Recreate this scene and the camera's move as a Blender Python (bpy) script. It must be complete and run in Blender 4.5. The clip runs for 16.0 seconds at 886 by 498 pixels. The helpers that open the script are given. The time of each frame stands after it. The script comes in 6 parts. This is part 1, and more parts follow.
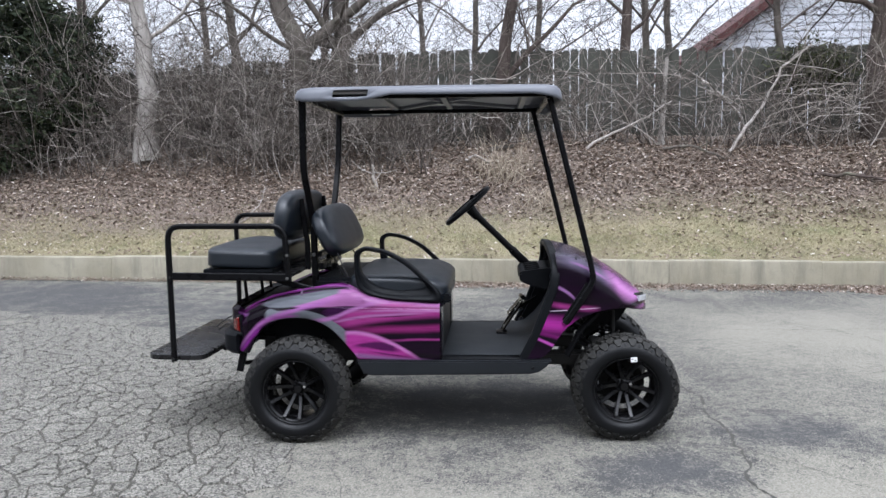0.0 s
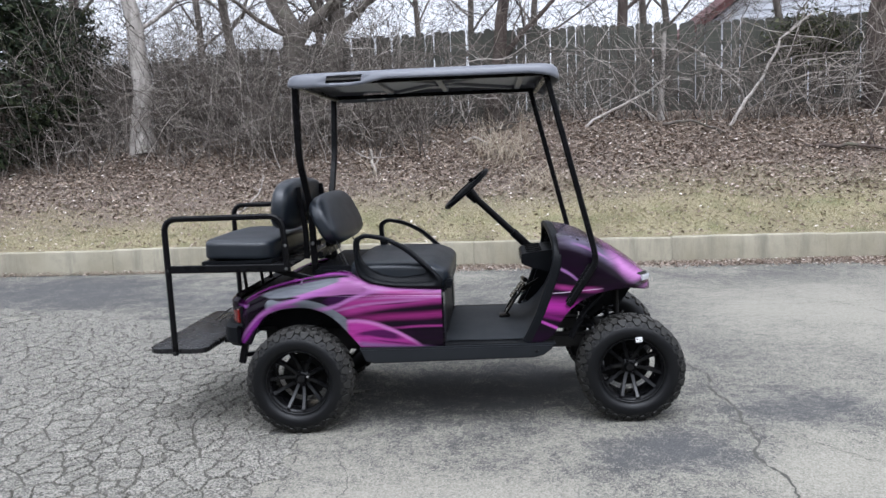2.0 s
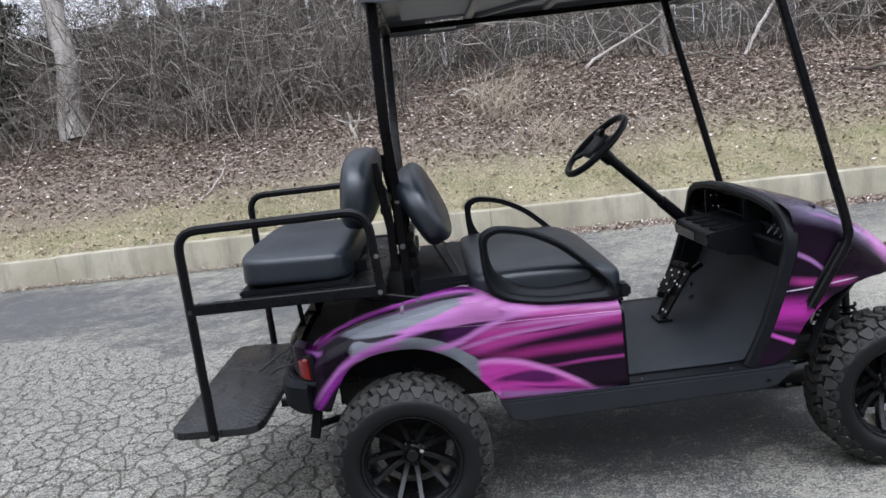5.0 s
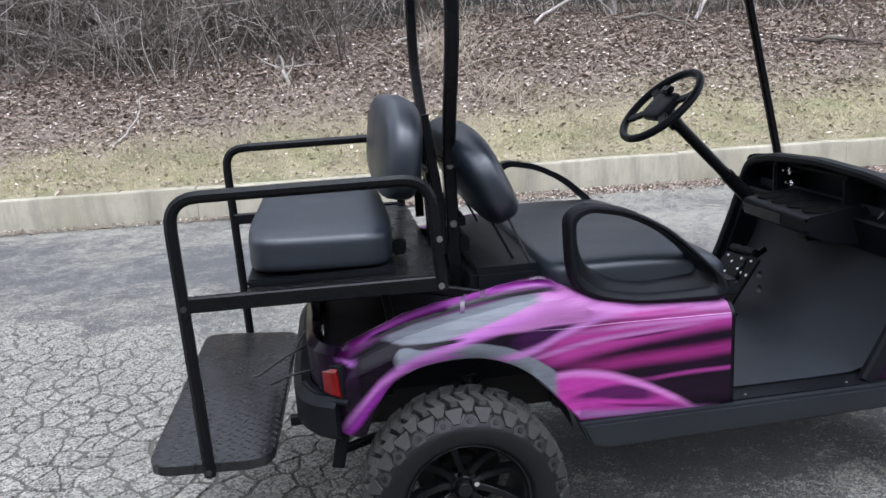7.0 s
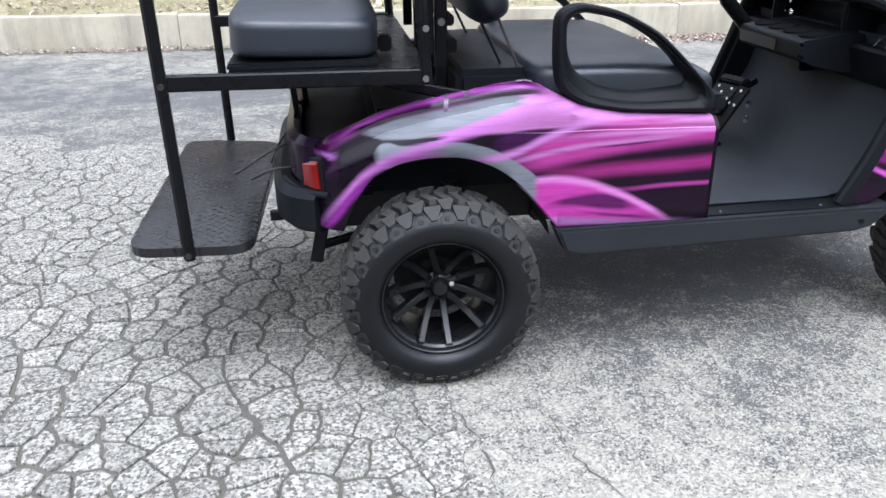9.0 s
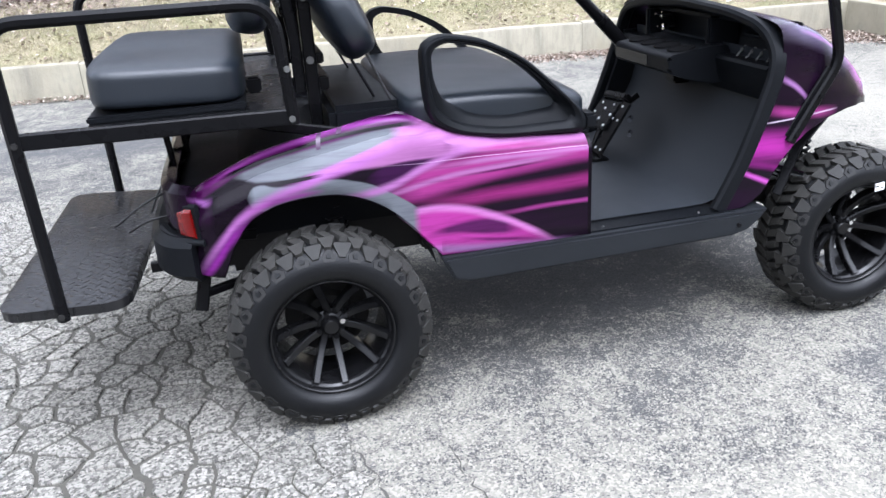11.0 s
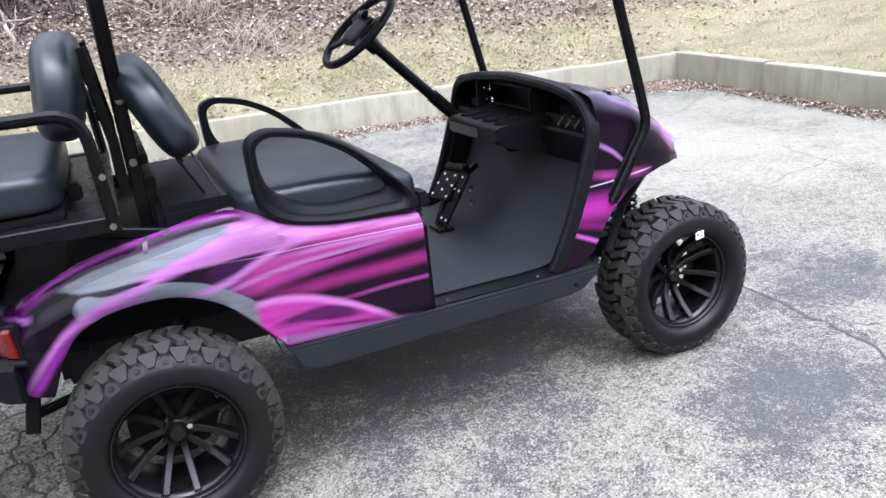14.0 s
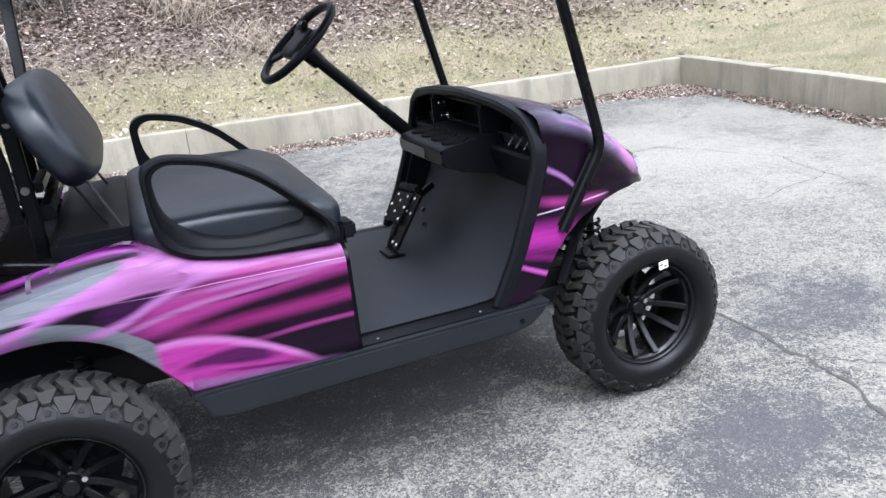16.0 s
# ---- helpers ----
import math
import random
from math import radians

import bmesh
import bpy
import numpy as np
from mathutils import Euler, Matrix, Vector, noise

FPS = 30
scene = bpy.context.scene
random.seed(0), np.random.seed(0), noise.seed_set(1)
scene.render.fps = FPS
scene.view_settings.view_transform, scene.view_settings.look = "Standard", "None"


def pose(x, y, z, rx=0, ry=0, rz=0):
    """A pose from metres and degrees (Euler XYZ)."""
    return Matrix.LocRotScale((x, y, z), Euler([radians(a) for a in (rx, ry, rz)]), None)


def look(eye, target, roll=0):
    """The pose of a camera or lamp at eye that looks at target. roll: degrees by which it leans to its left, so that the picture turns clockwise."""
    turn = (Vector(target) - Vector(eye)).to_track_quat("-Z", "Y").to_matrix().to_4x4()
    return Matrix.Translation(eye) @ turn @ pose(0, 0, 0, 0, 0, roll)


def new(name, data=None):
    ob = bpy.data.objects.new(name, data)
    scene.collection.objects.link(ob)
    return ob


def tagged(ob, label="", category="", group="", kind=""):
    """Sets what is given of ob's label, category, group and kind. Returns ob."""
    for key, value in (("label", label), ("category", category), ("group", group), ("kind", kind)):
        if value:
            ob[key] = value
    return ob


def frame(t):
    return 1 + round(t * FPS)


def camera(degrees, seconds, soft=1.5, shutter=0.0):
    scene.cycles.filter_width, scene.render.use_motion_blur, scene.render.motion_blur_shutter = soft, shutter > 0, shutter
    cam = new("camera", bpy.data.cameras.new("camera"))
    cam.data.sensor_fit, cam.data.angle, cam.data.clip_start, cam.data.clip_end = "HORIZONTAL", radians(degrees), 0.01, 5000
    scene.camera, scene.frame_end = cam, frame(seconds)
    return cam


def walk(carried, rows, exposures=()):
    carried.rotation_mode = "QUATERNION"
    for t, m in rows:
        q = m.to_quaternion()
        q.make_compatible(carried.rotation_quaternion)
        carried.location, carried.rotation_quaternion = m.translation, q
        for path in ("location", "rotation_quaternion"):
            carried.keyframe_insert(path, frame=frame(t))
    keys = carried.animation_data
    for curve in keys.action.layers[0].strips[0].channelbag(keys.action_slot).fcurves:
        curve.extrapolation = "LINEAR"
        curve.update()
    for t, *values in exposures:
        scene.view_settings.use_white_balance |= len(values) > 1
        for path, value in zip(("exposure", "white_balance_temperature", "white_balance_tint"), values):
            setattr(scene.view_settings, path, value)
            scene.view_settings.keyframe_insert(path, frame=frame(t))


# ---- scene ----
cam = camera(58.9, 16.0)
PATH = [
    (0, (1.033, -4.141, 1.448), (0.903, -2.155, 1.251), -0.4),
    (0.5, (1.032, -4.131, 1.459), (0.904, -2.146, 1.244), -0.5),
    (1, (1.027, -4.127, 1.447), (0.895, -2.144, 1.227), -0.5),
    (1.5, (1.031, -4.119, 1.454), (0.895, -2.137, 1.227), -1.2),
    (2, (1.043, -4.091, 1.455), (0.906, -2.11, 1.214), -2.2),
    (2.5, (1.065, -3.998, 1.463), (0.744, -2.042, 1.199), -2.4),
    (3, (0.894, -3.82, 1.466), (0.577, -1.867, 1.173), -2.2),
    (3.5, (0.68, -3.583, 1.481), (0.445, -1.616, 1.209), -3.4),
    (4, (0.506, -3.238, 1.476), (0.166, -1.291, 1.173), -5.1),
    (4.5, (0.281, -2.939, 1.469), (0.198, -0.976, 1.093), -3.5),
    (4.7, (0.23, -2.821, 1.464), (0.182, -0.852, 1.117), -5.6),
    (6.8, (-0.304, -1.985, 1.488), (-0.035, -0.048, 1.068), -3.6),
    (7, (-0.302, -1.984, 1.46), (-0.053, -0.059, 0.98), -3.6),
    (7.5, (-0.302, -2.0, 1.4), (-0.065, -0.117, 0.77), -2.4),
    (8, (-0.311, -2.013, 1.346), (-0.06, -0.185, 0.575), -0.9),
    (8.2, (-0.315, -2.016, 1.33), (-0.058, -0.206, 0.518), -0.3),
    (10.3, (-0.207, -2.049, 1.285), (0.091, -0.243, 0.478), -2.6),
    (10.5, (-0.183, -2.042, 1.296), (0.143, -0.236, 0.501), -2.8),
    (11, (-0.145, -2.045, 1.308), (0.262, -0.24, 0.55), -3.5),
    (11.5, (-0.116, -2.046, 1.33), (0.352, -0.242, 0.604), -2.9),
    (12, (-0.094, -2.059, 1.347), (0.429, -0.255, 0.657), -2.4),
    (12.5, (-0.069, -2.064, 1.348), (0.518, -0.282, 0.656), -3.5),
    (13, (-0.041, -2.076, 1.354), (0.613, -0.308, 0.687), -4.4),
    (13.5, (-0.027, -2.075, 1.36), (0.656, -0.318, 0.692), -5.2),
    (14, (-0.018, -2.08, 1.366), (0.687, -0.321, 0.727), -5.9),
    (14.5, (-0.011, -2.079, 1.363), (0.707, -0.329, 0.714), -6.5),
    (15, (0.001, -2.071, 1.368), (0.747, -0.33, 0.726), -6.6),
    (15.5, (0.077, -2.049, 1.36), (0.832, -0.303, 0.739), -7.8),
    (16, (0.299, -1.975, 1.366), (0.962, -0.197, 0.733), -6.1),
]
walk(cam, [(t, look(eye, target, roll)) for t, eye, target, roll in PATH],
     exposures=[(0.0, 1.24, 5780, 12), (4.7, 1.33, 5780, 12), (7.0, 1.56, 5680, 13), (8.0, 1.89, 5680, 13), (10.5, 2.12, 5660, 14), (14.5, 2.04, 5640, 14), (16.0, 1.90, 5640, 14)])

# ---- light ----
world = bpy.data.worlds.new("overcast_sky")
scene.world = world
world.use_nodes = True
wn, wl = world.node_tree.nodes, world.node_tree.links
sky = wn.new("ShaderNodeTexSky")
sky.sky_type = "NISHITA"
sky.sun_disc = False
sky.sun_elevation, sky.sun_rotation = radians(70), radians(168)
sky.dust_density, sky.air_density = 4.0, 1.0
pale = wn.new("ShaderNodeHueSaturation")
pale.inputs["Saturation"].default_value = 0.06
wl.new(sky.outputs["Color"], pale.inputs["Color"])
wl.new(pale.outputs["Color"], wn["Background"].inputs["Color"])
wn["Background"].inputs["Strength"].default_value = 0.15

sun_data = bpy.data.lights.new("sun", "SUN")
sun_data.energy, sun_data.angle, sun_data.color = 1.02, radians(90), (1.0, 0.985, 0.97)
sun = new("sun", sun_data)
sun.matrix_world = look((1.4, -6.6, 18.5), (0, 0, 0))


# ---- materials ----
class Mat:
    """A node material with short ways to add nodes."""

    def __init__(self, name):
        self.m = bpy.data.materials.new(name)
        self.m.use_nodes = True
        self.n, self.l = self.m.node_tree.nodes, self.m.node_tree.links
        self.b = self.n["Principled BSDF"]
        self.co = None

    def put(self, value, socket):
        if isinstance(value, bpy.types.NodeSocket):
            self.l.new(value, socket)
        elif isinstance(value, (tuple, list)) and len(value) == 3 and socket.type == "RGBA":
            socket.default_value = (*value, 1)
        else:
            socket.default_value = value

    def coords(self, kind="Object"):
        if self.co is None:
            self.co = self.n.new("ShaderNodeTexCoord")
        return self.co.outputs[kind]

    def scaled(self, vec, scale, rot=(0, 0, 0)):
        k = self.n.new("ShaderNodeMapping")
        k.inputs["Scale"].default_value, k.inputs["Rotation"].default_value = scale, rot
        self.l.new(vec, k.inputs["Vector"])
        return k.outputs[0]

    def noise(self, vec, scale, detail=4, rough=0.55):
        k = self.n.new("ShaderNodeTexNoise")
        self.l.new(vec, k.inputs["Vector"])
        for key, v in (("Scale", scale), ("Detail", detail), ("Roughness", rough)):
            k.inputs[key].default_value = v
        return k.outputs["Fac"]

    def voronoi(self, vec, scale, feature="F1", out="Distance"):
        k = self.n.new("ShaderNodeTexVoronoi")
        k.feature = feature
        self.l.new(vec, k.inputs["Vector"])
        k.inputs["Scale"].default_value = scale
        return k.outputs[out]

    def math(self, op, a, b=0.0, c=0.0, clamp=False):
        k = self.n.new("ShaderNodeMath")
        k.operation, k.use_clamp = op, clamp
        for v, s in zip((a, b, c), k.inputs):
            self.put(v, s)
        return k.outputs[0]

    def ramp(self, fac, stops):
        k = self.n.new("ShaderNodeValToRGB")
        while len(k.color_ramp.elements) < len(stops):
            k.color_ramp.elements.new(0.5)
        for e, (p, c) in zip(k.color_ramp.elements, stops):
            e.position, e.color = p, ((*c, 1) if isinstance(c, tuple) else (c, c, c, 1))
        self.put(fac, k.inputs["Fac"])
        return k.outputs["Color"]

    def mix(self, fac, a, b, blend="MIX"):
        k = self.n.new("ShaderNodeMix")
        k.data_type, k.blend_type = "RGBA", blend
        self.put(fac, k.inputs[0])
        self.put(a, k.inputs[6])
        self.put(b, k.inputs[7])
        return k.outputs[2]

    def xyz(self, vec):
        k = self.n.new("ShaderNodeSeparateXYZ")
        self.l.new(vec, k.inputs[0])
        return k.outputs

    def random(self):
        return self.n.new("ShaderNodeObjectInfo").outputs["Random"]

    def island(self):
        return self.n.new("ShaderNodeNewGeometry").outputs["Random Per Island"]

    def bump(self, height, strength, distance=0.01):
        k = self.n.new("ShaderNodeBump")
        k.inputs["Strength"].default_value, k.inputs["Distance"].default_value = strength, distance
        self.put(height, k.inputs["Height"])
        self.l.new(k.outputs[0], self.b.inputs["Normal"])

    def done(self, color=None, rough=None, metal=0.0, spec=None, coat=0.0):
        if color is not None:
            self.put(color, self.b.inputs["Base Color"])
        if rough is not None:
            self.put(rough, self.b.inputs["Roughness"])
        self.b.inputs["Metallic"].default_value = metal
        if spec is not None:
            self.put(spec, self.b.inputs["Specular IOR Level"])
        self.b.inputs["Coat Weight"].default_value = coat
        self.b.inputs["Coat Roughness"].default_value = 0.08
        return self.m


def worn(name, dark, light, rough, scale=8.0, grain=300.0, relief=0.15, metal=0.0, spec=0.5, coat=0.0, dist=0.002):
    """A surface of two near tones, blotched at one scale and grained at a finer one."""
    k = Mat(name)
    v = k.coords()
    big, fine = k.noise(v, scale, 5), k.noise(v, grain, 3)
    k.bump(fine, relief, dist)
    r = k.math("ADD", k.math("MULTIPLY", big, 0.25), rough - 0.12, clamp=True)
    return k.done(k.mix(k.math("ADD", k.math("MULTIPLY", big, 0.7), k.math("MULTIPLY", fine, 0.3)), dark, light), r, metal, spec, coat)


def asphalt_color(k, v):
    """Old asphalt: pale bared stones in a grey binder, with dark sealed patches of their own outline and painted shade
    under the cart.
    """
    flat = k.scaled(v, (1, 1, 0.05))
    patch = k.noise(flat, 0.55, 5, 0.6)
    mid = k.noise(flat, 4.0, 6, 0.7)
    clump = k.noise(flat, 36.0, 4, 0.7)
    grit = k.n.new("ShaderNodeTexVoronoi")
    k.l.new(flat, grit.inputs["Vector"])
    grit.inputs["Scale"].default_value = 145
    fine_grit = k.n.new("ShaderNodeTexVoronoi")
    k.l.new(flat, fine_grit.inputs["Vector"])
    fine_grit.inputs["Scale"].default_value = 270
    chance = k.math("ADD", k.math("MULTIPLY", k.xyz(grit.outputs["Color"])[0], 0.6), k.math("MULTIPLY", k.xyz(fine_grit.outputs["Color"])[0], 0.5))
    dust = k.noise(flat, 210, 2, 0.6)
    x, y, _ = k.xyz(v)
    seal_and_shade = None
    # sealed patches; the last ellipse paints the cart's shade into the asphalt
    for cx, cy, rx, ry in ((1.88, -0.42, 0.42, 0.27), (2.75, 0.2, 0.5, 0.34), (-4.6, 4.7, 2.6, 1.2), (-1.6, 4.1, 1.5, 0.7), (1.0, 0.7, 0.9, 0.45)):
        a = k.math("DIVIDE", k.math("SUBTRACT", x, cx), rx)
        b = k.math("DIVIDE", k.math("SUBTRACT", y, cy), ry)
        d = k.math("ADD", k.math("MULTIPLY", a, a), k.math("MULTIPLY", b, b))
        e = k.math("MULTIPLY", k.math("SUBTRACT", 1.4, k.math("ADD", d, k.math("MULTIPLY_ADD", mid, 2.6, -1.3))), 0.7, clamp=True)
        seal_and_shade = e if seal_and_shade is None else k.math("MAXIMUM", seal_and_shade, e)
    wear = k.math("ADD", k.math("MULTIPLY_ADD", patch, 2.1, -1.05), k.math("MULTIPLY_ADD", mid, 1.2, -0.6))
    wear = k.math("SUBTRACT", wear, k.math("MULTIPLY", seal_and_shade, 0.36))
    bare = None
    for cx, cy, rx, ry in ((4.6, 2.4, 2.3, 2.2), (0.8, -1.0, 0.7, 0.35), (2.7, -0.75, 0.55, 0.3), (3.9, -1.6, 1.2, 0.8)):
        a = k.math("DIVIDE", k.math("SUBTRACT", x, cx), rx)
        b = k.math("DIVIDE", k.math("SUBTRACT", y, cy), ry)
        d = k.math("ADD", k.math("MULTIPLY", a, a), k.math("MULTIPLY", b, b))
        e = k.math("SUBTRACT", 1.3, k.math("ADD", d, k.math("MULTIPLY_ADD", mid, 2.6, -1.3)), clamp=True)
        bare = e if bare is None else k.math("MAXIMUM", bare, e)
    wear = k.math("ADD", wear, k.math("MULTIPLY", bare, 0.30))
    wear = k.math("ADD", wear, k.math("MULTIPLY_ADD", clump, 1.4, -0.7))
    wear = k.math("ADD", wear, k.math("MULTIPLY_ADD", k.noise(flat, 13.0, 3, 0.6), 1.0, -0.55))
    edge = k.math("ADD", k.math("ADD", chance, k.math("MULTIPLY_ADD", dust, 0.7, -0.35)), wear)
    fac = k.ramp(edge, [(0.40, 0.0), (0.60, 1.0)])
    binder = k.mix(k.math("MULTIPLY_ADD", k.xyz(fine_grit.outputs["Color"])[1], 0.7, k.math("MULTIPLY", mid, 0.3)), (0.025, 0.0253, 0.026), (0.110, 0.108, 0.103))
    pale_stone = k.mix(k.xyz(grit.outputs["Color"])[1], (0.126, 0.120, 0.102), (0.250, 0.238, 0.202))
    c = k.mix(fac, binder, pale_stone)
    c = k.mix(k.math("MULTIPLY", seal_and_shade, 0.36), c, (0.070, 0.071, 0.075))
    c = k.mix(k.math("MULTIPLY", bare, 0.22), c, (0.25, 0.237, 0.20))
    h = k.math("ADD", k.math("MULTIPLY", fac, 0.6), k.math("MULTIPLY", clump, 0.8))
    return c, h


def asphalt_mat():
    k = Mat("asphalt")
    v = k.coords()
    c, h = asphalt_color(k, v)
    k.bump(h, 0.55, 0.006)
    return k.done(c, 0.92, 0, 0.12)


def slab_mat():
    k = Mat("crazed_asphalt")
    v = k.coords()
    grit = k.n.new("ShaderNodeTexVoronoi")
    k.l.new(k.scaled(v, (1, 1, 0.05)), grit.inputs["Vector"])
    grit.inputs["Scale"].default_value = 125
    fine, blot = k.noise(v, 60, 5, 0.75), k.noise(v, 3.5, 5, 0.65)
    t = k.math("ADD", k.xyz(grit.outputs["Color"])[0], k.math("MULTIPLY_ADD", fine, 2.0, -1.0))
    c = k.mix(k.ramp(t, [(0.10, 0.0), (0.95, 1.0)]), (0.070, 0.0672, 0.060), (0.285, 0.273, 0.240))
    c = k.mix(k.ramp(blot, [(0.45, 0.0), (0.75, 0.5)]), c, (0.13, 0.125, 0.11))
    tone = k.math("MULTIPLY_ADD", k.random(), 0.22, 0.78)
    k.bump(k.math("ADD", fine, k.math("MULTIPLY", t, 0.3)), 0.55, 0.006)
    return k.done(k.mix(1.0, c, tone, "MULTIPLY"), 0.93, 0, 0.12)


def concrete_mat():
    k = Mat("weathered_concrete")
    v = k.coords()
    s = k.scaled(v, (1.6, 1.6, 0.25))
    streak = k.noise(s, 3.0, 6, 0.7)
    fine = k.noise(v, 60, 4)
    blot = k.noise(v, 1.3, 4)
    c = k.mix(k.ramp(blot, [(0.3, 0.0), (0.7, 1.0)]), (0.185, 0.165, 0.115), (0.29, 0.268, 0.205))
    c = k.mix(k.ramp(streak, [(0.47, 0.0), (0.68, 0.8)]), c, (0.12, 0.108, 0.085))
    c = k.mix(k.ramp(k.noise(v, 7, 5, 0.7), [(0.52, 0.0), (0.7, 0.5)]), c, (0.16, 0.15, 0.115))
    c = k.mix(k.math("MULTIPLY", fine, 0.22), c, (0.36, 0.34, 0.28))
    k.bump(fine, 0.3, 0.006)
    return k.done(c, 0.9, 0, 0.25)


def earth_mat():
    k = Mat("bank_soil")
    v = k.coords()
    y = k.xyz(v)[1]
    n = k.noise(v, 1.1, 5)
    fine = k.noise(v, 24, 5, 0.7)
    grass = k.mix(fine, (0.13, 0.112, 0.066), (0.36, 0.32, 0.205))
    grass = k.mix(k.ramp(k.noise(v, 2.4, 3), [(0.45, 0.0), (0.7, 0.6)]), grass, (0.12, 0.13, 0.055))
    grass = k.mix(k.ramp(k.noise(v, 0.9, 6, 0.7), [(0.45, 0.0), (0.66, 0.5)]), grass, (0.13, 0.105, 0.075))
    litter = k.mix(fine, (0.055, 0.043, 0.035), (0.29, 0.235, 0.195))
    t = k.math("ADD", y, k.math("MULTIPLY", n, 1.6))
    f = k.ramp(k.math("MULTIPLY_ADD", t, 0.5, -3.75), [(0.0, 0.0), (0.45, 1.0)])
    k.bump(fine, 1.0, 0.05)
    return k.done(k.mix(f, grass, litter), 0.95, 0, 0.2)


def shade_mat(name, stops, rough=0.9, island=True, spec=0.2):
    """For scattered pieces: each takes its tone by chance."""
    k = Mat(name)
    c = k.ramp(k.island() if island else k.random(), stops)
    f = k.noise(k.coords(), 40, 3)
    return k.done(k.mix(k.math("MULTIPLY", f, 0.5), c, k.mix(1.0, c, (0.5, 0.5, 0.5), "MULTIPLY")), rough, 0, spec)


def bark_mat(name, dark, light, scale=14):
    k = Mat(name)
    v = k.coords()
    s = k.scaled(v, (1, 1, 0.22))
    a, b = k.noise(s, scale, 6, 0.7), k.noise(v, 2.2, 4)
    k.bump(a, 0.9, 0.02)
    c = k.mix(k.ramp(a, [(0.3, 0.0), (0.7, 1.0)]), dark, light)
    return k.done(k.mix(k.ramp(b, [(0.55, 0.0), (0.75, 0.5)]), c, (0.16, 0.17, 0.12)), 0.95, 0, 0.15)


def fence_mat():
    k = Mat("grey_fence_board")
    v = k.coords()
    s = k.scaled(v, (9, 9, 0.5))
    g, b = k.noise(s, 6, 6, 0.65), k.noise(v, 1.5, 4)
    c = k.mix(g, (0.0312, 0.0312, 0.0262), (0.0804, 0.0787, 0.0681))
    c = k.mix(k.math("MULTIPLY", k.random(), 0.45), c, (0.0820, 0.0820, 0.0697))
    c = k.mix(k.ramp(b, [(0.5, 0.0), (0.75, 0.5)]), c, (0.0738, 0.0902, 0.0615))
    k.bump(g, 0.4, 0.008)
    return k.done(c, 0.92, 0, 0.2)


ASPHALT, SLAB, CONCRETE, EARTH, FENCE = asphalt_mat(), slab_mat(), concrete_mat(), earth_mat(), fence_mat()
DARK_WALL = worn("dark_brown_wall", (0.055, 0.048, 0.042), (0.10, 0.09, 0.08), 0.85, 1.2, 30, 0.3)
DIRT = worn("crack_dirt", (0.022, 0.021, 0.017), (0.085, 0.079, 0.064), 0.95, 12, 90, 0.4)
CRACK = worn("crack_grit", (0.016, 0.015, 0.013), (0.085, 0.082, 0.070), 0.95, 60, 200, 0.5)
LEAF = shade_mat("dry_leaf", [(0.0, (0.085, 0.058, 0.042)), (0.3, (0.20, 0.15, 0.118)), (0.65, (0.32, 0.255, 0.205)), (0.88, (0.37, 0.305, 0.25)), (1.0, (0.64, 0.585, 0.53))])
GRASS = shade_mat("winter_grass", [(0.0, (0.16, 0.165, 0.07)), (0.35, (0.29, 0.26, 0.14)), (0.75, (0.42, 0.365, 0.22)), (1.0, (0.56, 0.50, 0.35))])
STRAW = shade_mat("dry_stalk", [(0.0, (0.34, 0.28, 0.21)), (1.0, (0.56, 0.49, 0.39))])
TWIG = shade_mat("bare_twig", [(0.0, (0.06, 0.051, 0.044)), (0.45, (0.135, 0.116, 0.10)), (0.8, (0.26, 0.229, 0.204)), (1.0, (0.47, 0.43, 0.39))])
IVY = shade_mat("dull_ivy_leaf", [(0.0, (0.012, 0.014, 0.007)), (0.6, (0.04, 0.045, 0.02)), (1.0, (0.10, 0.10, 0.05))])
CONIFER = shade_mat("evergreen_needle", [(0.0, (0.007, 0.010, 0.006)), (0.6, (0.018, 0.025, 0.012)), (1.0, (0.05, 0.058, 0.028))])
TWIG_DARK = shade_mat("fine_dark_twig", [(0.0, (0.035, 0.029, 0.026)), (0.6, (0.085, 0.072, 0.064)), (1.0, (0.20, 0.175, 0.155))])
BARK = bark_mat("grey_brown_bark", (0.045, 0.038, 0.032), (0.15, 0.132, 0.115))
BARK_PALE = bark_mat("pale_grey_bark", (0.19, 0.172, 0.155), (0.46, 0.425, 0.39))
BARK_DARK = bark_mat("dark_bark", (0.035, 0.026, 0.022), (0.10, 0.08, 0.07))
SIDING = worn("white_siding_paint", (0.46, 0.48, 0.52), (0.58, 0.60, 0.64), 0.6, 1.5, 60, 0.05)
ROOF_RED = worn("red_brown_shingle", (0.045, 0.013, 0.012), (0.085, 0.024, 0.022), 0.85, 6, 80, 0.4)
HOUSE_GLASS = worn("dark_window_glass", (0.02, 0.025, 0.03), (0.04, 0.045, 0.05), 0.15, 2, 10, 0.0)


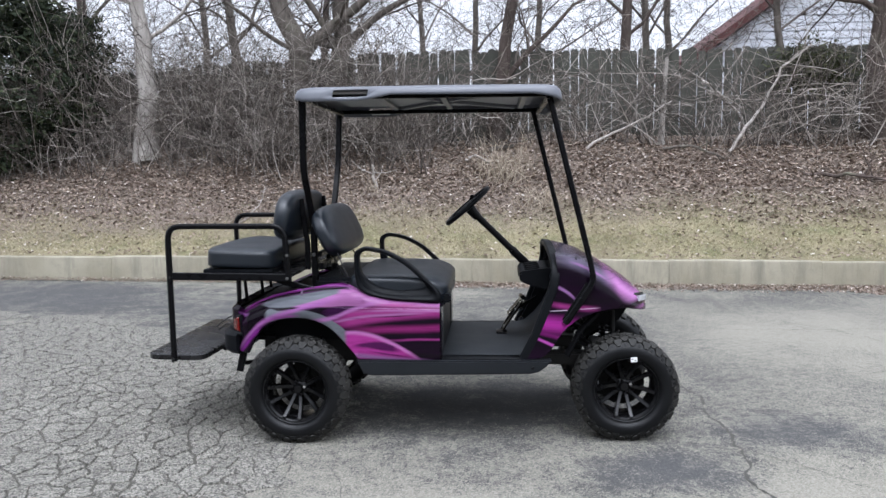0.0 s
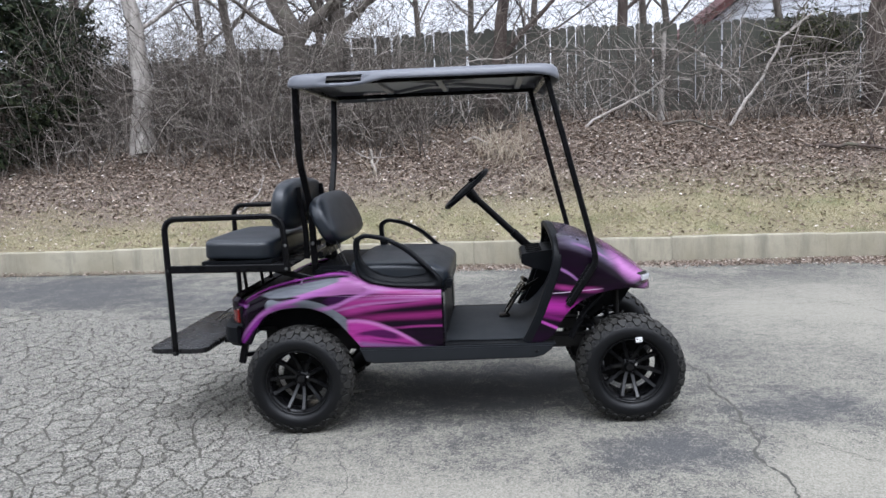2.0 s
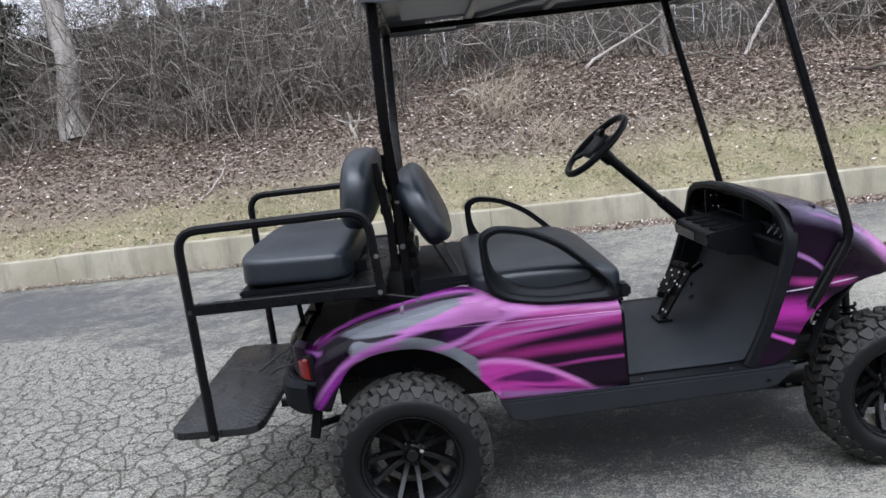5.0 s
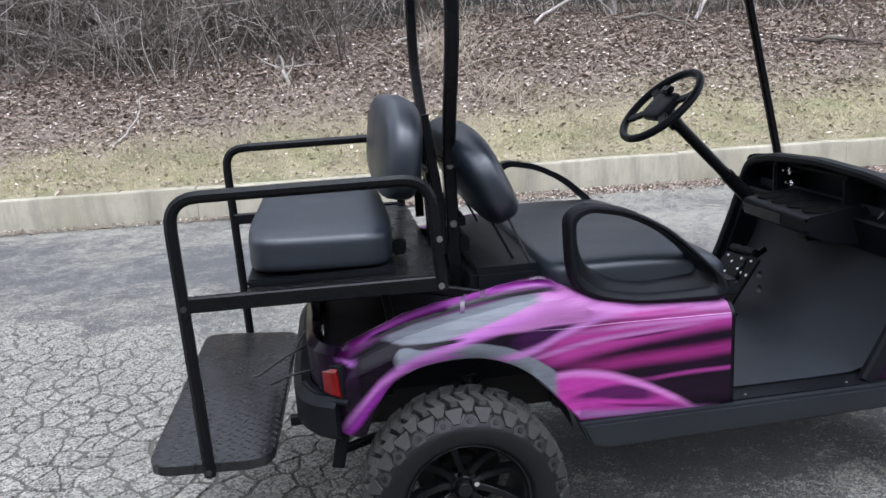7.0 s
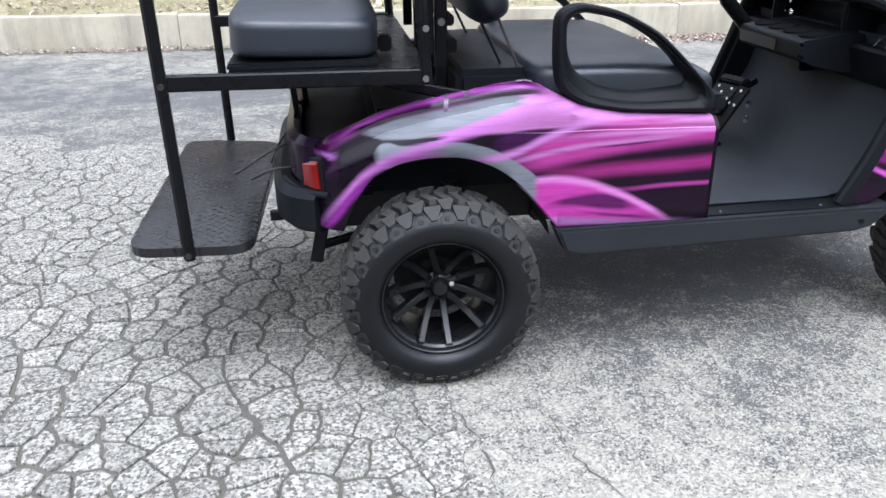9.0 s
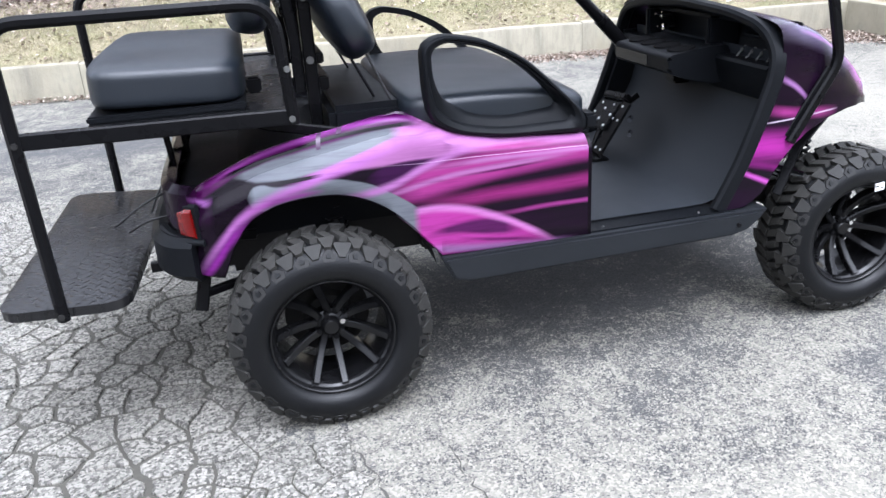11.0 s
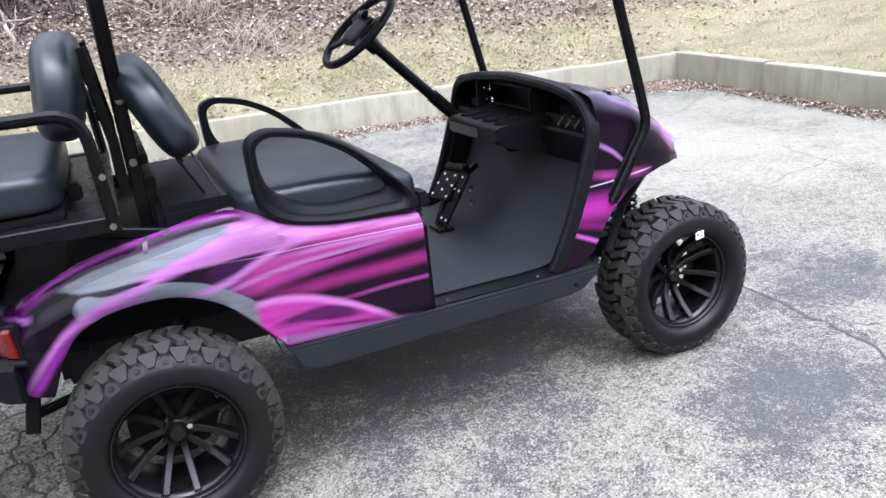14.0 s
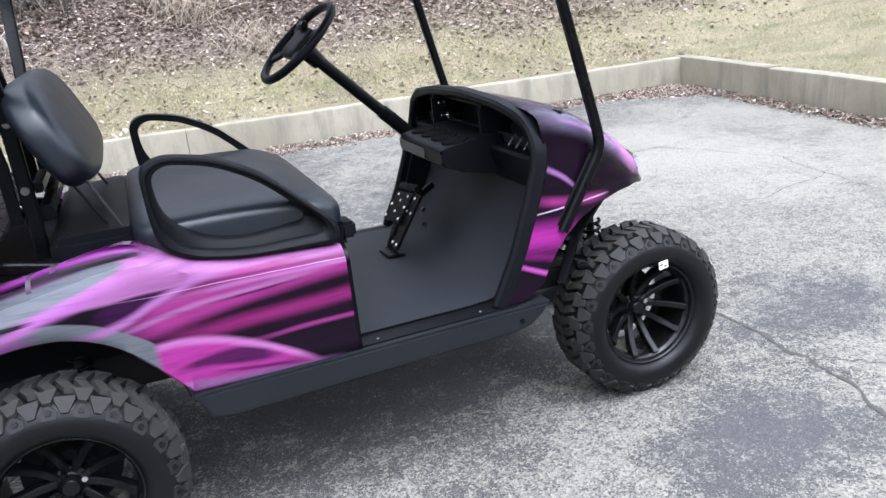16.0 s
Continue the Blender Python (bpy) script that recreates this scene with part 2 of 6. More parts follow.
def tread_plate_mat():
    """Black diamond plate: short raised dashes that lie crosswise by turns."""
    k = Mat("black_diamond_plate")
    v = k.coords()
    x, y, _ = k.xyz(v)
    u = k.math("MULTIPLY", k.math("ADD", x, y), 27.0)
    w = k.math("MULTIPLY", k.math("SUBTRACT", x, y), 27.0)
    fu = k.math("ABSOLUTE", k.math("SUBTRACT", k.math("FRACT", u), 0.5))
    fw = k.math("ABSOLUTE", k.math("SUBTRACT", k.math("FRACT", w), 0.5))
    odd = k.math("PINGPONG", k.math("ADD", k.math("FLOOR", u), k.math("FLOOR", w)), 1.0)
    a = k.math("SUBTRACT", 1.0, k.math("MAXIMUM", k.math("DIVIDE", fu, 0.46), k.math("DIVIDE", fw, 0.15)), clamp=True)
    b = k.math("SUBTRACT", 1.0, k.math("MAXIMUM", k.math("DIVIDE", fw, 0.46), k.math("DIVIDE", fu, 0.15)), clamp=True)
    h = k.math("ADD", k.math("MULTIPLY", a, odd), k.math("MULTIPLY", b, k.math("SUBTRACT", 1.0, odd)))
    k.bump(h, 0.8, 0.006)
    big = k.noise(v, 6, 5)
    return k.done(k.mix(big, (0.003, 0.003, 0.0034), (0.010, 0.010, 0.011)), k.math("MULTIPLY_ADD", big, 0.25, 0.14), 0, 0.45)


PLATE = tread_plate_mat()


# ---- mesh helpers ----
def part(name, bm, material, parent=None, label="", smooth=False):
    me = bpy.data.meshes.new(name)
    bmesh.ops.recalc_face_normals(bm, faces=bm.faces)
    bm.to_mesh(me)
    bm.free()
    return mesh_part(name, me, material, parent, label, smooth)


def mesh_part(name, me, material, parent=None, label="", smooth=False):
    for m in material if isinstance(material, (list, tuple)) else [material]:
        me.materials.append(m)
    if smooth:
        me.polygons.foreach_set("use_smooth", [True] * len(me.polygons))
    ob = new(name, me)
    ob.parent = parent
    if label:
        tagged(ob, label)
    if smooth and smooth != "all":
        me.set_sharp_from_angle(angle=radians(38))
    return ob


def thing(name, label, category, group="", at=(0, 0, 0)):
    ob = new(name)
    ob.empty_display_size = 0.1
    ob.location = at
    return tagged(ob, label, category, group)


def box(bm, x0, x1, y0, y1, z0, z1, bevel=0.0, m=None, seg=2):
    own = bmesh.new()
    bmesh.ops.create_cube(own, size=1)
    bmesh.ops.transform(own, matrix=Matrix.Translation(((x0 + x1) / 2, (y0 + y1) / 2, (z0 + z1) / 2)) @ Matrix.Diagonal((x1 - x0, y1 - y0, z1 - z0, 1)), verts=own.verts)
    if bevel:
        bmesh.ops.bevel(own, geom=list(own.edges), offset=bevel, segments=seg, affect="EDGES")
    if m is not None:
        bmesh.ops.transform(own, matrix=m, verts=own.verts)
    me = bpy.data.meshes.new("box")
    own.to_mesh(me)
    own.free()
    bm.from_mesh(me)
    bpy.data.meshes.remove(me)


def fillet(pts, radius, steps=5, closed=False):
    """The polyline with its corners rounded."""
    pts = [Vector(p) for p in pts]
    out = []
    n = len(pts)
    for i, p in enumerate(pts):
        if not closed and i in (0, n - 1):
            out.append(p)
            continue
        a, b = pts[i - 1] - p, pts[(i + 1) % n] - p
        r = min(radius, a.length * 0.49, b.length * 0.49)
        s, e = p + a.normalized() * r, p + b.normalized() * r
        for j in range(steps + 1):
            t = j / steps
            out.append(s * (1 - t) ** 2 + p * 2 * t * (1 - t) + e * t * t)
    return out


def sweep(bm, pts, profile, closed=False, up=None, scales=None):
    """Skins a closed profile [(a, b)] along a path; a is sideways, b along the path's up."""
    pts = [Vector(p) for p in pts]
    n = len(pts)
    rings, side = [], None
    for i, p in enumerate(pts):
        d = (pts[(i + 1) % n] - pts[i - 1]) if closed or 0 < i < n - 1 else (pts[1] - p if i == 0 else p - pts[i - 1])
        d.normalize()
        if up is not None:
            side = d.cross(Vector(up)).normalized()
        elif side is None:
            side = d.orthogonal().normalized()
        else:
            side = (side - d * side.dot(d)).normalized()
        top = side.cross(d).normalized()
        k = scales[i] if scales else 1.0
        rings.append([bm.verts.new(p + side * a * k + top * b * k) for a, b in profile])
    skin(bm, rings, closed)
    return rings


def skin(bm, rings, closed=False, caps=True, wrap=True):
    for i in range(len(rings) if closed else len(rings) - 1):
        a, b = rings[i], rings[(i + 1) % len(rings)]
        m = len(a)
        for j in range(m if wrap else m - 1):
            bm.faces.new((a[j], a[(j + 1) % m], b[(j + 1) % m], b[j]))
    if caps and wrap and not closed:
        bm.faces.new(rings[0][::-1])
        bm.faces.new(rings[-1])


def circle(r, n=10):
    return [(r * math.cos(2 * math.pi * i / n), r * math.sin(2 * math.pi * i / n)) for i in range(n)]


def rect(w, h, c=0.003):
    w, h = w / 2, h / 2
    return [(-w + c, -h), (w - c, -h), (w, -h + c), (w, h - c), (w - c, h), (-w + c, h), (-w, h - c), (-w, -h + c)]


def tube(bm, pts, r, n=10, radius=0.0, closed=False, up=None):
    sweep(bm, fillet(pts, radius, 5, closed) if radius else pts, circle(r, n), closed, up)


def rod(bm, a, b, r, n=10, r2=None):
    sweep(bm, [a, b], circle(r, n), scales=[1.0, (r2 / r) if r2 else 1.0])


def prism(bm, outline, y0, y1, bevel=0.0):
    """A flat outline in x and z, thick from y0 to y1."""
    a = [bm.verts.new((x, y0, z)) for x, z in outline]
    b = [bm.verts.new((x, y1, z)) for x, z in outline]
    made = [bm.faces.new(a), bm.faces.new(b[::-1])]
    for i in range(len(a)):
        j = (i + 1) % len(a)
        made.append(bm.faces.new((a[j], a[i], b[i], b[j])))
    if bevel:
        rim = list(made[0].edges) + list(made[1].edges)
        bmesh.ops.bevel(bm, geom=rim, offset=bevel, segments=2, affect="EDGES")


def cushion(bm, size, m, power=4.0, cuts=10, shape=None):
    """A padded block: a cube pulled towards a superellipsoid, then shaped and placed."""
    own = bmesh.new()
    bmesh.ops.create_cube(own, size=2)
    bmesh.ops.subdivide_edges(own, edges=list(own.edges), cuts=cuts, use_grid_fill=True)
    for v in own.verts:
        c = v.co.copy()
        k = (abs(c.x) ** power + abs(c.y) ** power + abs(c.z) ** power) ** (1 / power)
        q = Vector((c.x / k * size[0] / 2, c.y / k * size[1] / 2, c.z / k * size[2] / 2))
        if shape:
            q = shape(q)
        v.co = m @ q
    me = bpy.data.meshes.new("pad")
    own.to_mesh(me)
    own.free()
    bm.from_mesh(me)
    bpy.data.meshes.remove(me)


def lathe(bm, profile, m, n=48, caps=False):
    """Turns (radius, y) pairs about the y axis."""
    rings = []
    for i in range(n):
        a = 2 * math.pi * i / n
        rings.append([bm.verts.new(m @ Vector((r * math.cos(a), y, r * math.sin(a)))) for r, y in profile])
    skin(bm, rings, closed=True, wrap=False)


# ---- ground ----
YC = 0.502


def kerb_y(x):
    return 5.87 - 0.06 * x


CORNER = (6.2, 5.5)


def side_x(y):
    """The kerb that comes back from the corner."""
    return CORNER[0] - 0.16 * (CORNER[1] - y)


def bank_z(x, y):
    """Height of the lawn and the leaf bank behind the kerbs."""
    d = y - kerb_y(x) if x < CORNER[0] else max(y - CORNER[1], 0.45 * min(x - side_x(y), y + 3.0))
    d = max(d, 0.0)
    z = 0.325 + np.interp(d, [0, 0.4, 1.4, 2.2, 3.1, 4.3, 8, 40], [0, 0.06, 0.47, 0.93, 1.48, 1.72, 2.0, 2.2])
    wob = noise.noise((x * 0.5, y * 0.5, 1.7)) * 0.14 + noise.noise((x * 1.7, y * 1.7, 5.0)) * 0.05
    return float(z + wob * min(1.0, d / 1.5))


def ground():
    bm = bmesh.new()
    xs = [-400, -120, -50] + list(np.arange(-20, 20.1, 1.0)) + [50, 120, 400]
    ys = [-400, -120, -50] + list(np.arange(-20, 20.1, 1.0)) + [50, 120, 400]
    grid = [[bm.verts.new((x, y, 0.0)) for x in xs] for y in ys]
    skin(bm, grid, wrap=False)
    tagged(part("ground", bm, ASPHALT), "worn grey asphalt car park with pale stones", "ground", kind="structure")


def bank():
    """Everything above the kerbs, one sheet out to the horizon."""
    bm = bmesh.new()
    xs = [-300, -120, -60, -35] + list(np.arange(-22, 6.1, 0.28)) + [CORNER[0] + 0.145, CORNER[0] + 0.4]
    us = [0.0, 0.1, 0.25] + list(np.arange(0.5, 7.0, 0.25)) + [8, 10, 14, 22, 40, 90, 300]
    rows = []
    for u in us:
        rows.append([bm.verts.new((x, kerb_y(x) + 0.145 + u, bank_z(x, kerb_y(x) + 0.145 + u) if u > 0 else 0.305)) for x in xs])
    skin(bm, rows, wrap=False)
    ys = [-12, -8, -5] + list(np.arange(-3, 5.2, 0.4)) + [CORNER[1] + 0.1] + list(np.arange(5.9, 12, 0.4)) + [14, 20, 40, 90, 300]
    us = [0.0, 0.12, 0.3, 0.6, 1.0, 1.5, 2.0, 2.6, 3.4, 4.4, 6, 9, 14, 24, 50, 120, 300]
    rows = []
    for u in us:
        rows.append([bm.verts.new((side_x(min(y, CORNER[1])) + 0.145 + u, y, bank_z(side_x(min(y, CORNER[1])) + 0.145 + u, y) if u > 0 or y > CORNER[1] + 0.05 else 0.305)) for y in ys])
    skin(bm, rows, wrap=False)
    tagged(part("lawn_bank", bm, EARTH, smooth="all"), "winter lawn strip rising to a leaf-strewn earth bank", "bank", kind="structure")


def kerb_piece(a, b, i, parent):
    """One cast length of kerb with a rounded upper arris."""
    bm = bmesh.new()
    d = Vector((b[0] - a[0], b[1] - a[1], 0)).normalized()
    side = Vector((-d.y, d.x, 0))
    h = 0.33 + 0.006 * math.sin(i * 2.3)
    prof = [(0.0, -0.05), (0.005, h - 0.03), (0.012, h - 0.01), (0.03, h), (0.14, h - 0.004), (0.15, h - 0.02), (0.15, -0.05)]
    rings = []
    n = 10
    for j in range(n + 1):
        p = Vector((a[0], a[1], 0)).lerp(Vector((b[0], b[1], 0)), 0.001 + 0.998 * j / n)
        w = noise.noise((p.x * 1.4, p.y * 1.4, 3)) * 0.008
        rings.append([bm.verts.new(p + side * (u + w * (u < 0.1)) + Vector((0, 0, z + (w if z > 0.2 else 0)))) for u, z in prof])
    skin(bm, rings)
    part("kerb_length", bm, CONCRETE, parent, smooth=True)


def kerbs():
    back = tagged(new("kerb_back"), "stained pale concrete kerb along the lawn", "kerb", kind="structure")
    x0 = -21.0
    cuts = [-21.0, -18, -15, -12, -9, -6.6, -4.15, -1.7, 0.75, 3.2, 5.0, CORNER[0] + 0.02]
    for i in range(len(cuts) - 1):
        kerb_piece((cuts[i], kerb_y(cuts[i])), (cuts[i + 1], kerb_y(cuts[i + 1])), i, back)
    side = tagged(new("kerb_side"), "stained pale concrete kerb at the end of the car park", "kerb", kind="structure")
    ys = [CORNER[1] + 0.145, 3.9, 2.0, 0.0, -2.5, -5, -8, -12]
    for i in range(len(ys) - 1):
        kerb_piece((side_x(ys[i]), ys[i]), (side_x(ys[i + 1]), ys[i + 1]), i + 20, side)


def craze_edge(y):
    """How far towards the cart the crazed asphalt reaches."""
    return float(np.interp(y, [-3.3, -2.7, -0.7, 0.4, 1.1, 1.8, 2.6, 3.5, 4.1], [-5.5, 0.1, -0.02, -0.02, -0.25, -0.85, -1.6, -3.0, -6.5]))


def crazed_asphalt():
    """Alligator cracking: every piece is the cell of a scattered point, cut by its neighbours."""
    rng = random.Random(21)
    root = tagged(new("crazed_asphalt"), "crazed asphalt broken into small angular pieces", "asphalt", kind="structure")
    step = 0.104
    seeds = {}
    for i in range(-54, 6):
        for j in range(-31, 40):
            x = (i + 0.5 * (j % 2)) * step + rng.uniform(-0.05, 0.05)
            y = j * step + rng.uniform(-0.05, 0.05)
            if rng.random() > 0.09 + 0.35 * max(0.0, noise.noise((x * 1.6, y * 1.6, 4))):
                seeds[i, j] = (x, y)
    fill, rest = bmesh.new(), bmesh.new()
    count = 0
    for (i, j), (px, py) in seeds.items():
        reach = craze_edge(py) + 0.30 * noise.noise((px * 2.5, py * 2.5, 0)) + 0.15 * noise.noise((px * 7, py * 7, 0))
        if px > reach or (px < -3.5 and rng.random() < 0.25):
            continue
        poly = [(px - 0.2, py - 0.2), (px + 0.2, py - 0.2), (px + 0.2, py + 0.2), (px - 0.2, py + 0.2)]
        for di in range(-3, 4):
            for dj in range(-3, 4):
                q = seeds.get((i + di, j + dj))
                if not q or (di == 0 and dj == 0):
                    continue
                nx, ny = q[0] - px, q[1] - py
                lim = (nx * nx + ny * ny) / 2
                out = []
                for a, b in zip(poly, poly[1:] + poly[:1]):
                    da, db = (a[0] - px) * nx + (a[1] - py) * ny - lim, (b[0] - px) * nx + (b[1] - py) * ny - lim
                    if da <= 0:
                        out.append(a)
                    if (da < 0 < db) or (db < 0 < da):
                        t = da / (da - db)
                        out.append((a[0] + (b[0] - a[0]) * t, a[1] + (b[1] - a[1]) * t))
                poly = out
                if len(poly) < 3:
                    break
            if len(poly) < 3:
                break
        if len(poly) < 3:
            continue
        ragged = []
        for a, b in zip(poly, poly[1:] + poly[:1]):
            m = max(1, int(math.hypot(b[0] - a[0], b[1] - a[1]) / 0.022))
            for t in range(m):
                x, y = a[0] + (b[0] - a[0]) * t / m, a[1] + (b[1] - a[1]) * t / m
                dx = 0.016 * noise.noise((x * 11, y * 11, 2)) + 0.012 * noise.noise((x * 34, y * 34, 7))
                dy = 0.016 * noise.noise((x * 11, y * 11, 31)) + 0.012 * noise.noise((x * 34, y * 34, 41))
                ragged.append((x + dx, y + dy))
        poly = ragged
        cx, cy = sum(p[0] for p in poly) / len(poly), sum(p[1] for p in poly) / len(poly)
        size = sum(math.hypot(p[0] - cx, p[1] - cy) for p in poly) / len(poly)
        if size < 0.015:
            continue
        fill.faces.new([fill.verts.new((p[0], p[1], 0.0007)) for p in poly])
        fade = min(1.0, max(0.3, (reach - px) / 0.4))
        gap = min(0.0075, size * 0.15) * (1.0 + 0.4 * noise.noise((px * 3, py * 3, 12))) * rng.uniform(0.8, 1.2) * fade
        k0, k1 = 1 - gap / size, 1 - (gap + 0.005) / size
        h = 0.0052 + 0.003 * fade + rng.uniform(-0.0015, 0.0015)
        tilt = (rng.gauss(0, 0.018), rng.gauss(0, 0.018))
        own = -2.0 < px < 0.2 and -0.9 < py < 1.0 and count < 300
        bm = bmesh.new() if own else rest
        lo = [bm.verts.new((cx + (p[0] - cx) * k0, cy + (p[1] - cy) * k0, 0.0)) for p in poly]
        up = [bm.verts.new((cx + (p[0] - cx) * k0, cy + (p[1] - cy) * k0, h - 0.003)) for p in poly]
        top = [bm.verts.new((cx + (p[0] - cx) * k1, cy + (p[1] - cy) * k1, h + tilt[0] * (p[0] - cx) + tilt[1] * (p[1] - cy))) for p in poly]
        n = len(poly)
        for a, b in ((lo, up), (up, top)):
            for t in range(n):
                bm.faces.new((a[t], a[(t + 1) % n], b[(t + 1) % n], b[t]))
        bm.faces.new(top)
        if own:
            count += 1
            part("asphalt_piece", bm, SLAB, root)
    tagged(part("asphalt_pieces", rest, SLAB, root), "smaller and farther pieces of crazed asphalt", kind="stuff")
    part("crack_dirt", fill, DIRT, root, "dark dirt in the cracks")


def long_cracks():
    """Cracks that run across the sound asphalt, filled with dark dirt."""
    lines = [
        ([(2.22, 1.8), (2.30, 0.93), (2.33, 0.58), (2.32, 0.11), (2.26, -0.4), (2.24, -0.75), (2.20, -1.6)], 0.015),
        ([(2.6, 3.2), (3.4, 3.0), (4.3, 3.1), (5.2, 2.9)], 0.007),
        ([(3.2, 4.6), (3.5, 3.7), (4.1, 3.1), (4.4, 2.2), (4.2, 1.1)], 0.006),
        ([(-0.05, -0.2), (0.08, -0.5), (0.03, -0.9), (0.12, -1.4)], 0.006),
        ([(0.25, -0.3), (0.32, -0.6), (0.29, -1.1)], 0.004),
        ([(2.2, -0.1), (2.6, -0.35), (2.9, -0.8), (3.4, -1.0)], 0.007),
        ([(3.0, 1.9), (3.6, 1.5), (4.4, 1.7), (5.1, 1.4)], 0.006),
        ([(5.6, 4.4), (5.0, 3.9), (4.3, 4.1), (3.6, 3.8), (2.8, 4.0)], 0.009),
        ([(-1.5, 3.4), (-0.4, 3.1), (0.9, 3.5), (2.0, 3.3)], 0.005),
    ]
    rng = random.Random(3)
    root = tagged(new("asphalt_cracks"), "dirt-filled cracks across the asphalt", "cracks", kind="structure")
    for pts, w in lines:
        bm = bmesh.new()
        fine = []
        for a, b in zip(pts, pts[1:]):
            n = max(2, int(math.hypot(b[0] - a[0], b[1] - a[1]) / 0.03))
            fine += [(a[0] + (b[0] - a[0]) * t / n, a[1] + (b[1] - a[1]) * t / n) for t in range(n)]
        rows = []
        for i, (x, y) in enumerate(fine):
            x += 0.07 * noise.noise((x * 3, y * 3, 9)) + 0.007 * rng.gauss(0, 1)
            y += 0.07 * noise.noise((x * 3, y * 3, 19)) + 0.004 * rng.gauss(0, 1)
            k = w * rng.uniform(0.2, 1.7) / 2
            along = abs(pts[-1][0] - pts[0][0]) > abs(pts[-1][1] - pts[0][1])
            rows.append([bm.verts.new((x - (0 if along else k), y - (k if along else 0), 0.0022)), bm.verts.new((x + (0 if along else k), y + (k if along else 0), 0.0022))])
        skin(bm, rows, wrap=False)
        part("crack", bm, CRACK, root)


def wall_behind():
    """A plain long wall across the car park, added unseen behind the camera to darken near faces and reflections."""
    bm = bmesh.new()
    box(bm, -40, 40, -15.4, -15.0, -0.1, 4.6, 0.02)
    tagged(part("unseen_shade_wall", bm, DARK_WALL), "plain long dark brown wall, added out of view to cut low sky light", "wall", kind="structure")


ground()
wall_behind()
bank()
kerbs()
long_cracks()
# ---- fence, trees, brush ----
class Soup:
    """Many small pieces gathered into one mesh."""

    def __init__(self):
        self.v, self.f = [], []

    def tube(self, pts, radii, n=4):
        base = len(self.v)
        side = None
        for i, p in enumerate(pts):
            d = (pts[min(i + 1, len(pts) - 1)] - pts[max(i - 1, 0)]).normalized()
            side = d.orthogonal().normalized() if side is None else (side - d * side.dot(d)).normalized()
            top = d.cross(side)
            for j in range(n):
                a = 2 * math.pi * j / n
                self.v.append(p + side * (math.cos(a) * radii[i]) + top * (math.sin(a) * radii[i]))
        for i in range(len(pts) - 1):
            for j in range(n):
                a, b = base + i * n + j, base + i * n + (j + 1) % n
                self.f.append((a, b, b + n, a + n))

    def quad(self, p, u, w, fold=0.0):
        base = len(self.v)
        k = u.cross(w).normalized() * fold
        self.v += [p - u, p - w * 0.9 + k, p + u, p + w * 0.9 + k]
        self.f += [(base, base + 1, base + 2), (base, base + 2, base + 3)]

    def blade(self, p, tip, wide):
        base = len(self.v)
        self.v += [p - wide, p + wide, tip]
        self.f.append((base, base + 1, base + 2))

    def mesh(self, name):
        me = bpy.data.meshes.new(name)
        me.from_pydata([tuple(q) for q in self.v], [], self.f)
        return me


def wander(rng, start, direction, length, steps, bend, lift=0.0):
    pts, d, p = [Vector(start)], Vector(direction).normalized(), Vector(start)
    for _ in range(steps):
        d = (d + Vector((rng.gauss(0, bend), rng.gauss(0, bend), rng.gauss(0, bend) + lift))).normalized()
        p = p + d * (length / steps)
        pts.append(p)
    return pts


def grow(rng, soup, start, direction, length, r, level, bend=0.16, twigs=None):
    """A limb that tapers and forks; the thin ends go into twigs."""
    target = twigs if ((level <= 1 or r < 0.03) and twigs is not None) else soup
    steps = 6 if level > 1 else 4
    pts = wander(rng, start, direction, length, steps, bend, 0.02)
    radii = [r * (1 - 0.65 * i / steps) for i in range(steps + 1)]
    target.tube(pts, radii, 8 if r > 0.05 else (5 if r > 0.015 else 3))
    if level == 0:
        return
    for _ in range(rng.randint(4, 6) if level > 1 else rng.randint(5, 8)):
        i = rng.randint(1, steps)
        d = (pts[i] - pts[i - 1]).normalized()
        off = Vector((rng.gauss(0, 1), rng.gauss(0, 1), rng.gauss(0.25, 0.7)))
        grow(rng, soup, pts[i], d * 0.75 + off.normalized() * 0.8, length * rng.uniform(0.4, 0.7), max(0.003, radii[i] * rng.uniform(0.32, 0.52)), level - 1, bend * 1.15, twigs)


